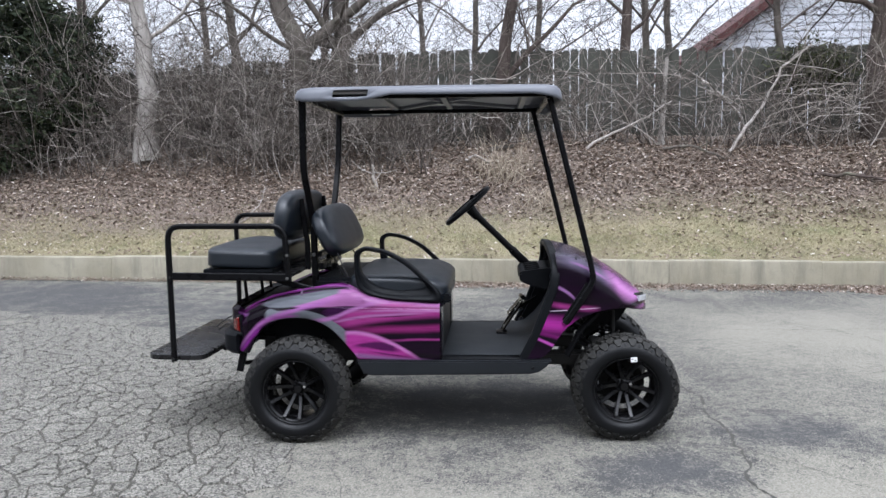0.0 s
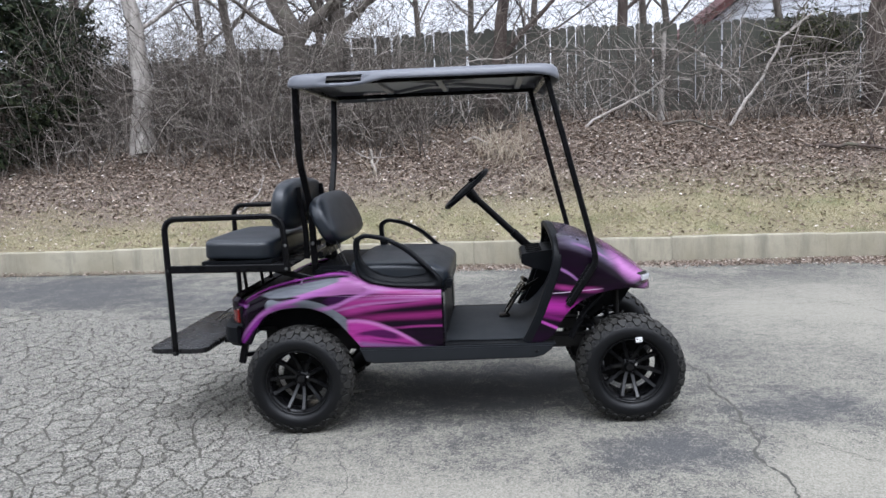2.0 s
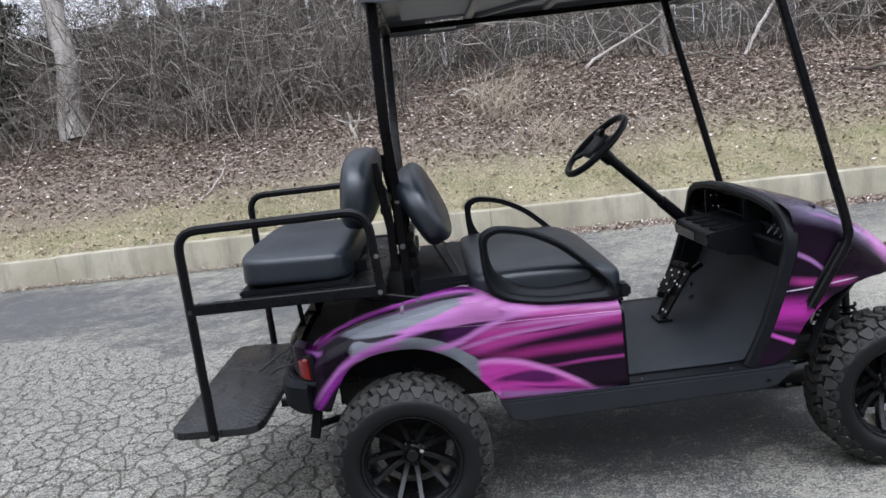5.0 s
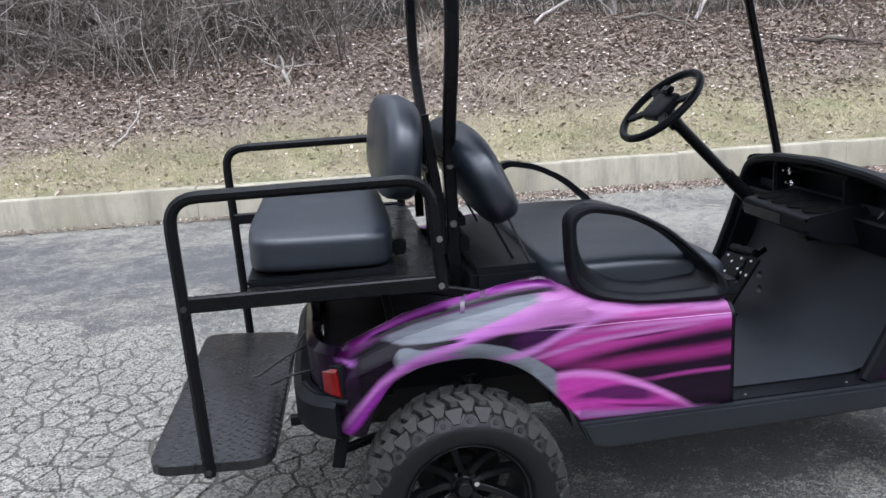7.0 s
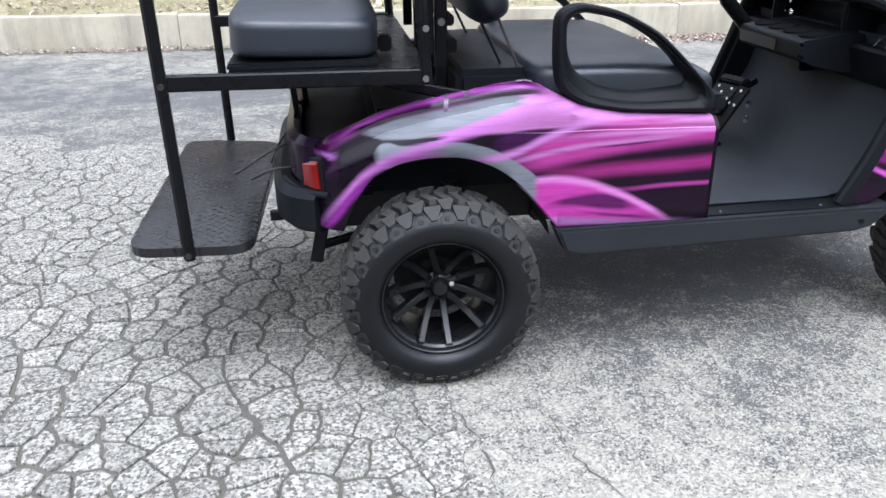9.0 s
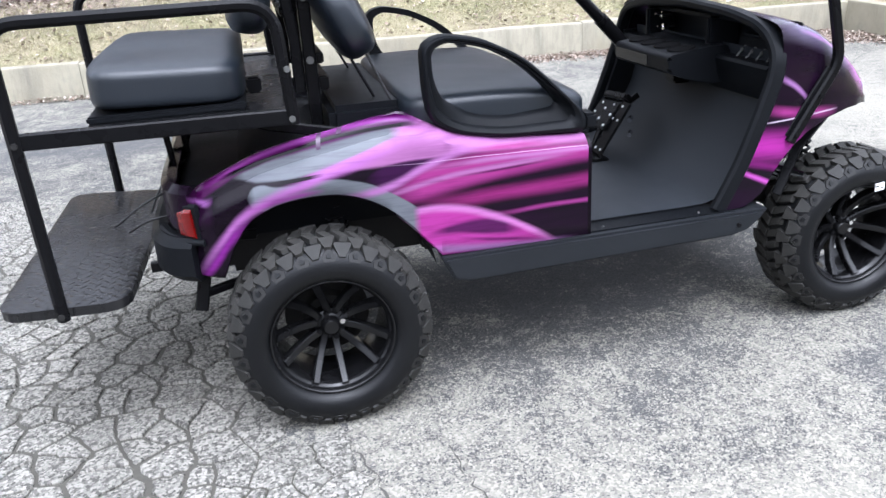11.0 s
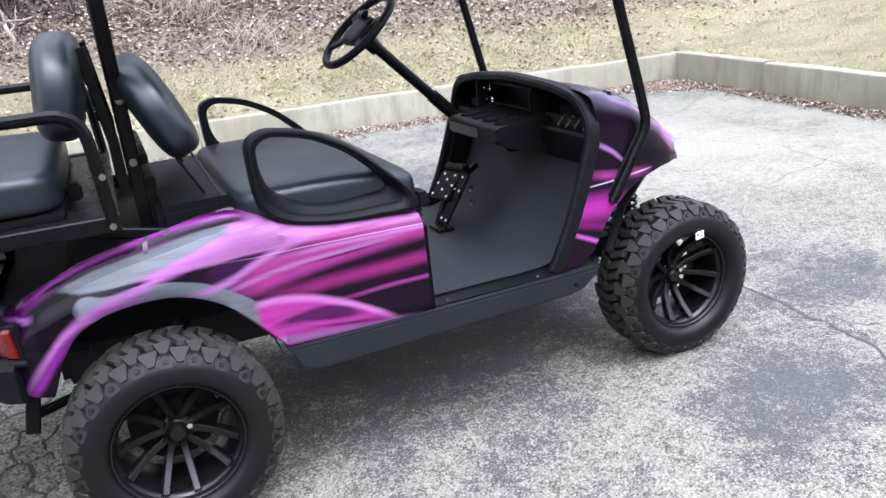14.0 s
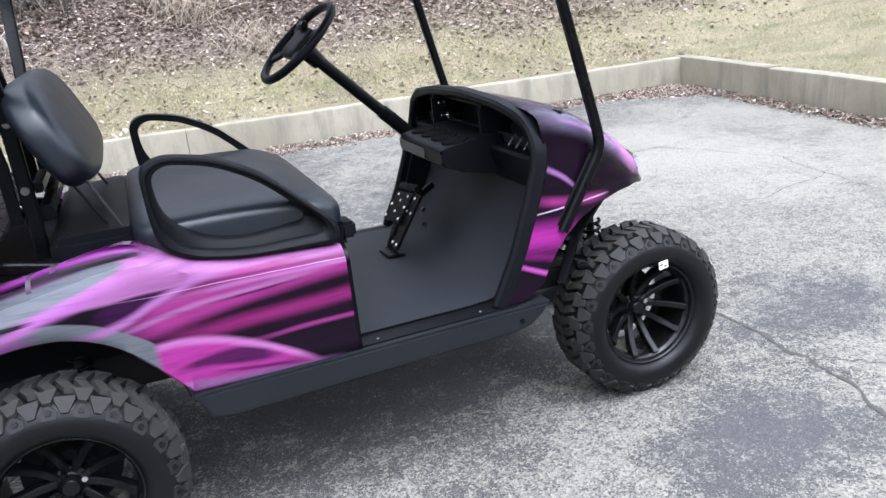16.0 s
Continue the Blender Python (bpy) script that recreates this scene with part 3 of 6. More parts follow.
def tree(label, x, y, r, path, forks, bark, seed, levels=3, spread=1.9, category="tree"):
    """A bare tree: trunk along path offsets (dx, dy, dz), then limbs from the given shares of it."""
    rng = random.Random(seed)
    z = bank_z(x, y) - 0.1
    root = thing("bare_tree", label, category, "bare trees behind the kerb", (x, y, z))
    trunk, twigs = Soup(), Soup()
    pts = [Vector(p) for p in path]
    fine = []
    for a, b in zip(pts, pts[1:]):
        for j in range(5):
            q = a.lerp(b, j / 5)
            fine.append(q + Vector((noise.noise(q * 1.3 + Vector((seed, 0, 0))), noise.noise(q * 1.3 + Vector((0, seed, 0))), 0)) * r * 0.5)
    fine.append(pts[-1])
    n = len(fine)
    radii = [r * (1.0 + 0.5 * max(0, 1 - i / 4) ** 2 - 0.5 * i / n) for i in range(n)]
    trunk.tube(fine, radii, 12)
    for share, dx, dy, dz, length, thick in forks:
        i = min(int(share * (n - 1)), n - 1)
        grow(rng, trunk, fine[i], (dx, dy, dz), length, thick, levels, 0.17, twigs)
    for _ in range(15):
        i = rng.randint(n // 3, n - 1)
        a = rng.uniform(0, 6.28)
        grow(rng, trunk, fine[i], (math.cos(a), math.sin(a) * 0.6, 0.6), spread * rng.uniform(0.5, 1.0), max(0.009, radii[i] * 0.09), 2, 0.22, twigs)
    mesh_part("trunk", trunk.mesh("trunk"), bark, root, smooth="all")
    tagged(mesh_part("twig_crown", twigs.mesh("twig_crown"), TWIG_DARK, root), kind="stuff")
    return root


FENCE_Y = 10.2


def fence():
    root = thing("board_fence", "weathered grey wooden board fence with dog-eared tops", "fence", at=(0, FENCE_Y, 0))
    bm = bmesh.new()
    w, h, t = 0.069, 1.75, 0.009
    prism(bm, [(-w, 0), (w, 0), (w, h - 0.035), (w - 0.03, h), (-w + 0.03, h), (-w, h - 0.035)], -t, t)
    me = bpy.data.meshes.new("fence_board")
    bmesh.ops.recalc_face_normals(bm, faces=bm.faces)
    bm.to_mesh(me)
    bm.free()
    me.materials.append(FENCE)
    rng = random.Random(4)
    for i in range(196):
        x = -15.0 + i * 0.148
        ob = new("fence_board", me)
        ob.parent = root
        ob.location = (x, rng.uniform(-0.012, 0.012), 1.83 - 0.06 * max(0.0, -1.0 - x) + rng.uniform(-0.03, 0.03) + 0.02 * math.sin(x))
        ob.rotation_euler = (rng.gauss(0, 0.006), rng.gauss(0, 0.010), rng.gauss(0, 0.03))
    for z in (2.1, 2.7, 3.2):
        bm = bmesh.new()
        box(bm, -15.1, 14.1, 0.025, 0.065, z - 0.045, z + 0.045, 0.004)
        part("fence_rail", bm, FENCE, root)
    for i in range(13):
        bm = bmesh.new()
        box(bm, -15 + i * 2.4, -14.91 + i * 2.4, 0.07, 0.16, 1.6, 3.45, 0.004)
        part("fence_post", bm, FENCE, root)


def house():
    """A white-sided gable behind the fence with a red-brown rake."""
    root = thing("house", "white lap-sided house gable with red-brown roof", "house", at=(14.45, 19.0, 2.0))
    ridge, eave, right = (-1.5, 7.1), (-8.0, 2.33), (5.0, 2.33)
    bm = bmesh.new()
    prism(bm, [(-7.4, 0.0), (4.4, 0.0), (4.4, 2.7), (-1.5, 7.0), (-7.4, 2.7)], 0, 7.0)
    wall = part("wall", bm, SIDING, root)
    for i in range(30):
        z = 0.3 + i * 0.215
        half = 5.9 if z < 2.6 else 5.9 - (z - 2.5) * 1.37
        if half < 0.3:
            break
        bm = bmesh.new()
        x0, x1 = -1.5 - half, -1.5 + half
        prism(bm, [(x0, z), (x1, z), (x1, z + 0.183), (x0, z + 0.183)], -0.05, -0.002)
        part("siding_board", bm, SIDING, wall)
    for a, b in ((eave, ridge), (right, ridge)):
        bm = bmesh.new()
        prism(bm, [a, b, (b[0], b[1] + 0.24), (a[0], a[1] + 0.24)], -0.45, 7.5)
        part("roof", bm, ROOF_RED, root, "red-brown roof edge")


def brush():
    """Bare shrubs and saplings that choke the foot of the fence."""
    rng = random.Random(11)
    soup = Soup()
    for _ in range(4300):
        x = rng.uniform(-11, 12.5)
        d = rng.triangular(1.9, 4.15, 3.5)
        if x > 0.0 and (d < 3.2 or rng.random() < 0.72):
            continue
        if x < 0.0 and d < 2.3:
            continue
        y = kerb_y(min(x, 6.15)) + d
        h = rng.uniform(0.5, 1.25) if rng.random() < 0.7 else rng.uniform(1.1, 2.3)
        if x < 0.2:
            h *= 1.35
        lean = Vector((rng.gauss(0, 0.38), rng.gauss(-0.12, 0.28), 1))
        pts = wander(rng, (x, y, bank_z(x, y) - 0.03), lean, h, 6, 0.14, -0.02)
        r = rng.uniform(0.004, 0.011)
        soup.tube(pts, [r * (1 - 0.8 * i / 6) for i in range(7)], 3)
        for _ in range(rng.randint(3, 7)):
            i = rng.randint(1, 5)
            o = Vector((rng.gauss(0, 1), rng.gauss(0, 0.8), rng.gauss(0.5, 0.6))).normalized()
            q = wander(rng, pts[i], o, h * rng.uniform(0.2, 0.55), 4, 0.2, 0)
            k = r * 0.55
            soup.tube(q, [k, k * 0.8, k * 0.6, k * 0.45, k * 0.3], 3)
    for _ in range(360):
        x = rng.uniform(-7.2, -0.6) if rng.random() < 0.93 else rng.uniform(5.5, 9.0)
        if -5.35 < x < -4.65 or -2.6 < x < -1.3:
            continue
        y = kerb_y(min(x, 6.15)) + rng.uniform(3.3, 4.05)
        h = rng.uniform(1.5, 2.5)
        pts = wander(rng, (x, y, bank_z(x, y) - 0.03), (rng.gauss(0, 0.3), rng.gauss(-0.05, 0.1), 1), h, 8, 0.13, 0)
        r = rng.uniform(0.005, 0.013)
        soup.tube(pts, [r * (1 - 0.1 * i) for i in range(9)], 3)
        for _ in range(9):
            i = rng.randint(2, 8)
            q = wander(rng, pts[i], (rng.gauss(0, 1), rng.gauss(0, 0.5), rng.gauss(0.4, 0.6)), rng.uniform(0.3, 0.9), 4, 0.2, 0)
            k = r * 0.45
            soup.tube(q, [k, k * 0.8, k * 0.6, k * 0.45, k * 0.3], 3)
    tagged(mesh_part("brush", soup.mesh("brush"), TWIG), "tangle of bare brown shrubs along the fence", "brush", kind="stuff")
    soup = Soup()
    for _ in range(900):
        x = rng.uniform(-9.5, 10.5)
        if x > 0.3 and rng.random() < 0.5:
            continue
        d = rng.uniform(2.6 if x < 0 else 3.1, 4.0)
        y = kerb_y(min(x, 6.15)) + d
        a = rng.uniform(0, 6.28)
        pts = wander(rng, (x, y, bank_z(x, y) + rng.uniform(0.2, 1.2)), (math.cos(a), 0.3 * math.sin(a), rng.uniform(-0.2, 0.6)), rng.uniform(0.8, 2.2), 8, 0.22, -0.07)
        r = rng.uniform(0.004, 0.012)
        soup.tube(pts, [r * (1 - 0.08 * i) for i in range(9)], 3)
    for _ in range(260):
        x = rng.uniform(-9.0, 10.5)
        y = kerb_y(min(x, 6.15)) + rng.uniform(2.6 if x < 0 else 3.1, 4.0)
        pts = wander(rng, (x, y, bank_z(x, y) - 0.02), (rng.gauss(0, 0.6), rng.gauss(-0.1, 0.3), 1), rng.uniform(0.9, 2.4), 9, 0.17, -0.03)
        r = rng.uniform(0.006, 0.014)
        soup.tube(pts, [r * (1 - 0.085 * i) for i in range(10)], 4)
        for _ in range(4):
            i = rng.randint(3, 8)
            q = wander(rng, pts[i], (rng.gauss(0, 1), rng.gauss(0, 0.5), rng.gauss(0.5, 0.5)), rng.uniform(0.3, 0.9), 5, 0.22, 0)
            soup.tube(q, [r * 0.5, r * 0.4, r * 0.35, r * 0.3, r * 0.22, r * 0.15], 3)
    tagged(mesh_part("vines", soup.mesh("vines"), TWIG), "arching bare vines and brambles", "vines", kind="stuff")


def litter():
    rng = random.Random(5)
    soup = Soup()

    def leaf(x, y, z, s):
        a, t = rng.uniform(0, 6.28), Vector((rng.gauss(0, 0.4), rng.gauss(0, 0.4), 1)).normalized()
        u = Vector((math.cos(a), math.sin(a), 0))
        w = t.cross(u).normalized()
        soup.quad(Vector((x, y, z)), w.cross(t) * s, w * s * rng.uniform(0.45, 0.8), s * rng.uniform(-0.3, 0.5))

    for _ in range(88000):
        x = rng.uniform(-10, 12)
        d = rng.triangular(float(np.interp(x, [-6, 0, 3, 8], [0.9, 1.2, 1.2, 0.7])), 4.6, 2.4) if rng.random() < 0.955 else rng.uniform(0.05, 1.6)
        y = kerb_y(x) + d if x < 6.15 else 5.5 + d + 0.3
        leaf(x, y, bank_z(x, y) + rng.uniform(0.005, 0.035), rng.uniform(0.014, 0.036))
    tagged(mesh_part("leaf_litter", soup.mesh("leaf_litter"), LEAF), "dry brown fallen leaves over the bank", "leaves", kind="stuff")
    soup = Soup()
    for _ in range(25000):
        if rng.random() < 0.35:
            x = 6.1 - abs(rng.gauss(0, 0.6))
            wide = 0.10 + 0.75 * max(0, 1 - (6.2 - x) / 1.1)
            u = abs(rng.gauss(0, 0.5)) * wide
            y = kerb_y(x) - 0.015 - u
            if x > side_x(y) - 0.02:
                continue
        elif rng.random() < 0.72:
            x = rng.uniform(0.3, 6.05) if rng.random() < 0.8 else rng.uniform(-6, 1)
            y = kerb_y(x) - 0.015 - abs(rng.gauss(0, 0.13 if x > 0.5 else 0.05))
        else:
            y = rng.uniform(1.2, 5.2)
            x = side_x(y) - 0.015 - abs(rng.gauss(0, 0.07))
        d = min(kerb_y(x) - y, side_x(y) - x)
        leaf(x, y, 0.004 + rng.uniform(0, 0.05) * max(0, 1 - d / 0.35), rng.uniform(0.008, 0.020))
    tagged(mesh_part("kerb_leaves", soup.mesh("kerb_leaves"), LEAF), "drift of brown leaves at the foot of the kerb", "leaves", kind="stuff")


def lawn():
    rng = random.Random(6)
    soup = Soup()
    for _ in range(52000):
        side = rng.random() < 0.3
        if side:
            y = rng.uniform(0.5, 9.0)
            x = side_x(min(y, 5.5)) + 0.15 + rng.uniform(0, 4.5) ** 1.0
        else:
            x = rng.uniform(-9.5, 6.15)
            y = kerb_y(x) + 0.14 + rng.triangular(0, 2.0, 0.5)
        p = Vector((x, y, bank_z(x, y) - 0.005))
        a = rng.uniform(0, 6.28)
        h = rng.uniform(0.012, 0.042)
        soup.blade(p, p + Vector((rng.gauss(0, 0.025), rng.gauss(0, 0.025), h)), Vector((math.cos(a), math.sin(a), 0)) * rng.uniform(0.003, 0.006))
    tagged(mesh_part("lawn_grass", soup.mesh("lawn_grass"), GRASS), "short straw-coloured winter grass", "grass", kind="stuff")
    soup = Soup()
    for cx, d, spread, tall, count in ((1.13, 2.35, 0.24, 0.75, 95), (1.75, 1.75, 0.25, 0.35, 90), (-0.8, 1.9, 0.04, 0.45, 12)):
        for _ in range(count):
            x, y = rng.gauss(cx, spread), kerb_y(cx) + rng.gauss(d, 0.12)
            a = rng.uniform(0, 6.28)
            pts = wander(rng, (x, y, bank_z(x, y)), (rng.gauss(0, 0.35), rng.gauss(-0.3, 0.25), 1), tall * rng.uniform(0.5, 1.1), 5, 0.1, -0.13)
            soup.tube(pts, [0.005, 0.0045, 0.004, 0.0035, 0.003, 0.002], 3)
    tagged(mesh_part("dry_stalks", soup.mesh("dry_stalks"), STRAW), "clump of bleached dry ornamental stalks", "stalks", kind="stuff")


def evergreen(x, y, z, rx, rz, seed, count):
    root = thing("evergreen_shrub", "large dark evergreen shrub at the edge of the bank", "shrub", at=(x, y, z))
    rng = random.Random(seed)
    trunk = Soup()
    for _ in range(26):
        a = rng.uniform(0, 6.28)
        trunk.tube(wander(rng, (rng.gauss(0, 0.15), rng.gauss(0, 0.15), -0.1), (math.cos(a) * 0.6, math.sin(a) * 0.6, 1), rz * rng.uniform(1.0, 1.7), 7, 0.15), [0.05 - 0.006 * i for i in range(8)], 5)
    mesh_part("trunk", trunk.mesh("trunk"), BARK_DARK, root)
    leaves = Soup()
    clumps = []
    for _ in range(260):
        v = Vector((rng.gauss(0, 1), rng.gauss(0, 1), rng.gauss(0, 1))).normalized() * rng.uniform(0.45, 1.0) ** 0.6
        clumps.append(Vector((v.x * rx, v.y * rx * 0.8, rz + v.z * rz)))
    for i in range(count):
        c = clumps[rng.randrange(260)]
        p = c + Vector((rng.gauss(0, 0.16), rng.gauss(0, 0.16), rng.gauss(0, 0.13)))
        u = Vector((rng.gauss(0, 1), rng.gauss(0, 1), rng.gauss(0.3, 0.7))).normalized()
        w = u.orthogonal().normalized()
        leaves.quad(p, u * rng.uniform(0.045, 0.11), w * rng.uniform(0.014, 0.034), 0.004)
    mesh_part("foliage", leaves.mesh("foliage"), CONIFER, root)


def far_twigs():
    """The tangle of fine bare branches that rises behind the fence."""
    rng = random.Random(31)
    soup = Soup()
    for _ in range(560):
        x, y = rng.uniform(-9.5, 10.5), rng.uniform(10.6, 14.5)
        z = bank_z(x, y) + rng.uniform(0.6, 3.4)
        pts = wander(rng, (x, y, z), (rng.gauss(0, 0.7), rng.gauss(0, 0.3), rng.uniform(0.1, 1.0)), rng.uniform(1.0, 2.4), 7, 0.2, 0.0)
        r = rng.uniform(0.005, 0.011)
        soup.tube(pts, [r * (1 - 0.11 * i) for i in range(8)], 3)
        for _ in range(7):
            i = rng.randint(1, 7)
            q = wander(rng, pts[i], (rng.gauss(0, 1), rng.gauss(0, 0.4), rng.gauss(0.3, 0.6)), rng.uniform(0.3, 1.0), 4, 0.2, 0)
            k = r * 0.5
            soup.tube(q, [k, k * 0.8, k * 0.6, k * 0.45, k * 0.3], 3)
    tagged(mesh_part("far_branches", soup.mesh("far_branches"), TWIG_DARK), "fine bare branches of the wood behind the fence", "branches", kind="stuff")


fence()
house()
far_twigs()
tree("thick pale-barked bare tree on the bank", -4.91, 9.10, 0.18, [(0, 0, 0), (0.02, 0, 1.2), (-0.05, 0, 2.6), (-0.15, 0, 5.2)], [(0.55, 0.8, 0.2, 0.7, 2.4, 0.04), (0.7, -0.8, 0.1, 0.7, 2.2, 0.05)], BARK_PALE, 1)
tree("stout forked bare tree with rough bark", -2.35, 9.75, 0.24, [(0, 0, 0), (-0.02, 0, 1.0), (-0.05, 0, 1.75), (-0.45, 0.1, 2.75), (-0.75, 0.1, 4.6)], [(0.46, 0.45, 0.1, 1.0, 2.6, 0.13), (0.5, -0.9, 0, 0.6, 2.2, 0.05)], BARK, 2)
tree("twin-stemmed bare tree with a pale cut stub", -1.75, 9.95, 0.21, [(0, 0, 0), (0, 0, 1.2), (0.08, 0, 2.4), (0.3, 0.1, 4.8)], [(0.5, 0.5, 0.0, 0.8, 2.5, 0.09), (0.5, -0.6, 0.1, 1.0, 2.2, 0.07)], BARK, 3)
tree("dark leaning bare tree beside the fence", 1.08, 9.85, 0.15, [(0, 0, 0), (0.02, 0, 0.9), (0.22, 0, 2.0), (0.6, 0.1, 4.6)], [(0.45, 0.7, 0.0, 0.9, 2.2, 0.06)], BARK_DARK, 4)
tree("dark bare tree standing at the fence", 7.42, 9.55, 0.19, [(0, 0, 0), (-0.05, 0, 1.5), (0.05, 0, 3.0), (-0.2, 0, 5.0)], [(0.5, -0.9, 0, 0.5, 2.6, 0.06), (0.6, 0.8, 0, 0.6, 2.0, 0.05)], BARK_DARK, 5)
tree("slim pale sapling with a broken top", 3.82, 9.3, 0.05, [(0, 0, 0), (0.03, 0, 0.8), (0.07, 0, 1.55)], [(0.6, 0.6, 0, 0.7, 0.9, 0.02)], BARK_PALE, 6, 2, 0.5)
for i, (x, y, r) in enumerate(((-4.0, 11.6, 0.11), (3.5, 11.4, 0.12), (4.2, 12.5, 0.09), (6.6, 11.5, 0.08), (-7.6, 12.0, 0.13), (-0.4, 12.5, 0.07), (0.6, 14.5, 0.09), (-3.0, 14.5, 0.10), (5.2, 15.0, 0.10), (-9.5, 13, 0.14), (10.3, 12.0, 0.12), (-5.9, 15, 0.10), (2.2, 17, 0.11))):
    lean = -0.35 if i in (0, 3) else 0.15 * math.sin(i * 2.1)
    tree("bare winter tree behind the fence", x, y, r, [(0, 0, 0), (lean * 0.3, 0, 1.6), (lean, 0, 3.4), (lean * 1.6, 0, 6.2)], [(0.4, 0.7, 0, 0.8, 2.8, r * 0.34), (0.5, -0.7, 0, 0.8, 2.6, r * 0.3), (0.65, 0.5, 0.2, 1, 2.5, r * 0.26)], BARK_DARK if i % 3 == 1 else BARK, 20 + i)
evergreen(-7.5, 9.5, 1.0, 1.7, 1.9, 8, 34000)
evergreen(-9.8, 9.8, 1.1, 1.5, 1.8, 9, 14000)
brush()
litter()
lawn()


def dead_wood(name, label, pts, r, bark, wob=0.03):
    """A fallen or broken branch with a few stubs, lying on the bank."""
    root = thing(name, label, "branch", "dead branches on the bank", pts[0])
    rng = random.Random(len(pts) * 7 + int(r * 1000))
    o = Vector(pts[0])
    fine = []
    for a, b in zip(pts, pts[1:]):
        a, b = Vector(a) - o, Vector(b) - o
        fine += [a.lerp(b, j / 4) + Vector((rng.gauss(0, wob), rng.gauss(0, wob), rng.gauss(0, wob))) * 0.5 for j in range(4)]
    fine.append(Vector(pts[-1]) - o)
    soup = Soup()
    n = len(fine)
    soup.tube(fine, [r * (1 - 0.6 * i / n) for i in range(n)], 7)
    for _ in range(3):
        i = rng.randint(n // 3, n - 1)
        soup.tube(wander(rng, fine[i], (rng.gauss(0, 1), rng.gauss(0, 0.4), rng.gauss(0.2, 0.7)), r * 14, 4, 0.2), [r * 0.4, r * 0.33, r * 0.25, r * 0.2, r * 0.1], 5)
    mesh_part("stem", soup.mesh("stem"), bark, root, smooth="all")


def on_bank(x, d, up=0.03):
    y = kerb_y(min(x, 6.15)) + d
    return (x, y, bank_z(x, y) + up)


dead_wood("broken_sapling", "pale bent sapling broken over the bank", [on_bank(4.75, 3.0, 0.0), on_bank(5.0, 3.1, 0.35), on_bank(5.35, 3.3, 0.75), on_bank(5.6, 3.4, 1.25), on_bank(6.1, 3.5, 1.6)], 0.03, BARK_PALE)
dead_wood("leaning_pole", "yellowed bare pole leaning against the fence", [(4.55, 9.6, 2.95), (4.78, 9.5, 2.75), (5.15, 9.4, 2.32), (5.35, 9.3, bank_z(5.35, 9.3))], 0.03, BARK_PALE)
soup, rng = Soup(), random.Random(15)
for _ in range(2600):
    p = Vector((rng.gauss(6.5, 0.3), rng.uniform(9.75, 10.1), rng.gauss(3.15, 0.2)))
    u = Vector((rng.gauss(0, 1), rng.gauss(0, 0.6), rng.gauss(-0.3, 0.7))).normalized()
    soup.quad(p, u * rng.uniform(0.03, 0.06), u.orthogonal().normalized() * rng.uniform(0.015, 0.035), 0.006)
tagged(mesh_part("ivy_clump", soup.mesh("ivy_clump"), IVY), "dull green ivy hanging over the fence", "ivy", kind="stuff")
dead_wood("fallen_log", "short cut log lying in the leaves", [on_bank(0.98, 3.05, 0.04), on_bank(1.35, 3.05, 0.05)], 0.05, BARK)
dead_wood("fallen_branch", "curved bare branch lying on the leaves", [on_bank(0.55, 2.8, 0.02), on_bank(0.8, 2.7, 0.12), on_bank(1.05, 2.6, 0.02)], 0.022, BARK_PALE)
dead_wood("fallen_branch", "long bare branch lying across the bank", [on_bank(3.7, 3.0, 0.02), on_bank(4.1, 2.9, 0.16), on_bank(4.6, 2.75, 0.03)], 0.028, BARK)
dead_wood("fallen_branch", "long bare branch propped on the brush", [on_bank(2.5, 3.0, 0.0), on_bank(3.1, 3.1, 0.25), on_bank(3.9, 3.3, 0.75)], 0.025, BARK_PALE)
dead_wood("dead_stump", "short bleached upright dead stem", [on_bank(-0.8, 2.0, -0.02), on_bank(-0.82, 2.02, 0.16), on_bank(-0.85, 2.02, 0.36)], 0.03, BARK_PALE)
dead_wood("fallen_branch", "thin dead branch at the edge of the lawn", [on_bank(-2.75, 1.2, 0.01), on_bank(-2.5, 1.5, 0.1), on_bank(-2.45, 1.7, 0.3)], 0.012, BARK_PALE)
dead_wood("fallen_branch", "dark fallen limb half under leaves", [on_bank(5.6, 2.4, 0.02), on_bank(6.2, 2.3, 0.08), on_bank(6.9, 2.2, 0.02)], 0.035, BARK_DARK)
# ---- cart materials ----
PLASTIC = worn("black_textured_plastic", (0.0026, 0.0030, 0.0038), (0.0062, 0.0070, 0.0085), 0.44, 5, 450, 0.25, spec=0.1)
GLOSS_BLACK = worn("black_gloss_paint", (0.003, 0.003, 0.0034), (0.007, 0.007, 0.0075), 0.24, 6, 200, 0.03, spec=0.28)
STEEL = worn("black_powder_coat", (0.0022, 0.0022, 0.0026), (0.0055, 0.0055, 0.0062), 0.28, 9, 600, 0.12, spec=0.1)
CHASSIS = worn("dusty_black_steel", (0.005, 0.005, 0.005), (0.018, 0.017, 0.0155), 0.7, 7, 120, 0.3, spec=0.25)
VINYL = worn("black_vinyl", (0.0055, 0.0078, 0.0112), (0.0115, 0.0155, 0.0215), 0.38, 4, 380, 0.2, spec=0.5)
RUBBER = worn("tyre_rubber", (0.0028, 0.003, 0.0034), (0.0068, 0.0071, 0.0079), 0.38, 9, 160, 0.25, spec=0.2)
TREAD = worn("dusty_tread_rubber", (0.008, 0.0078, 0.0074), (0.048, 0.046, 0.042), 0.65, 22, 120, 0.45, spec=0.2)
SIDEWALL_LUG = worn("part_dusted_rubber", (0.005, 0.005, 0.0052), (0.022, 0.0215, 0.020), 0.5, 20, 140, 0.3, spec=0.25)
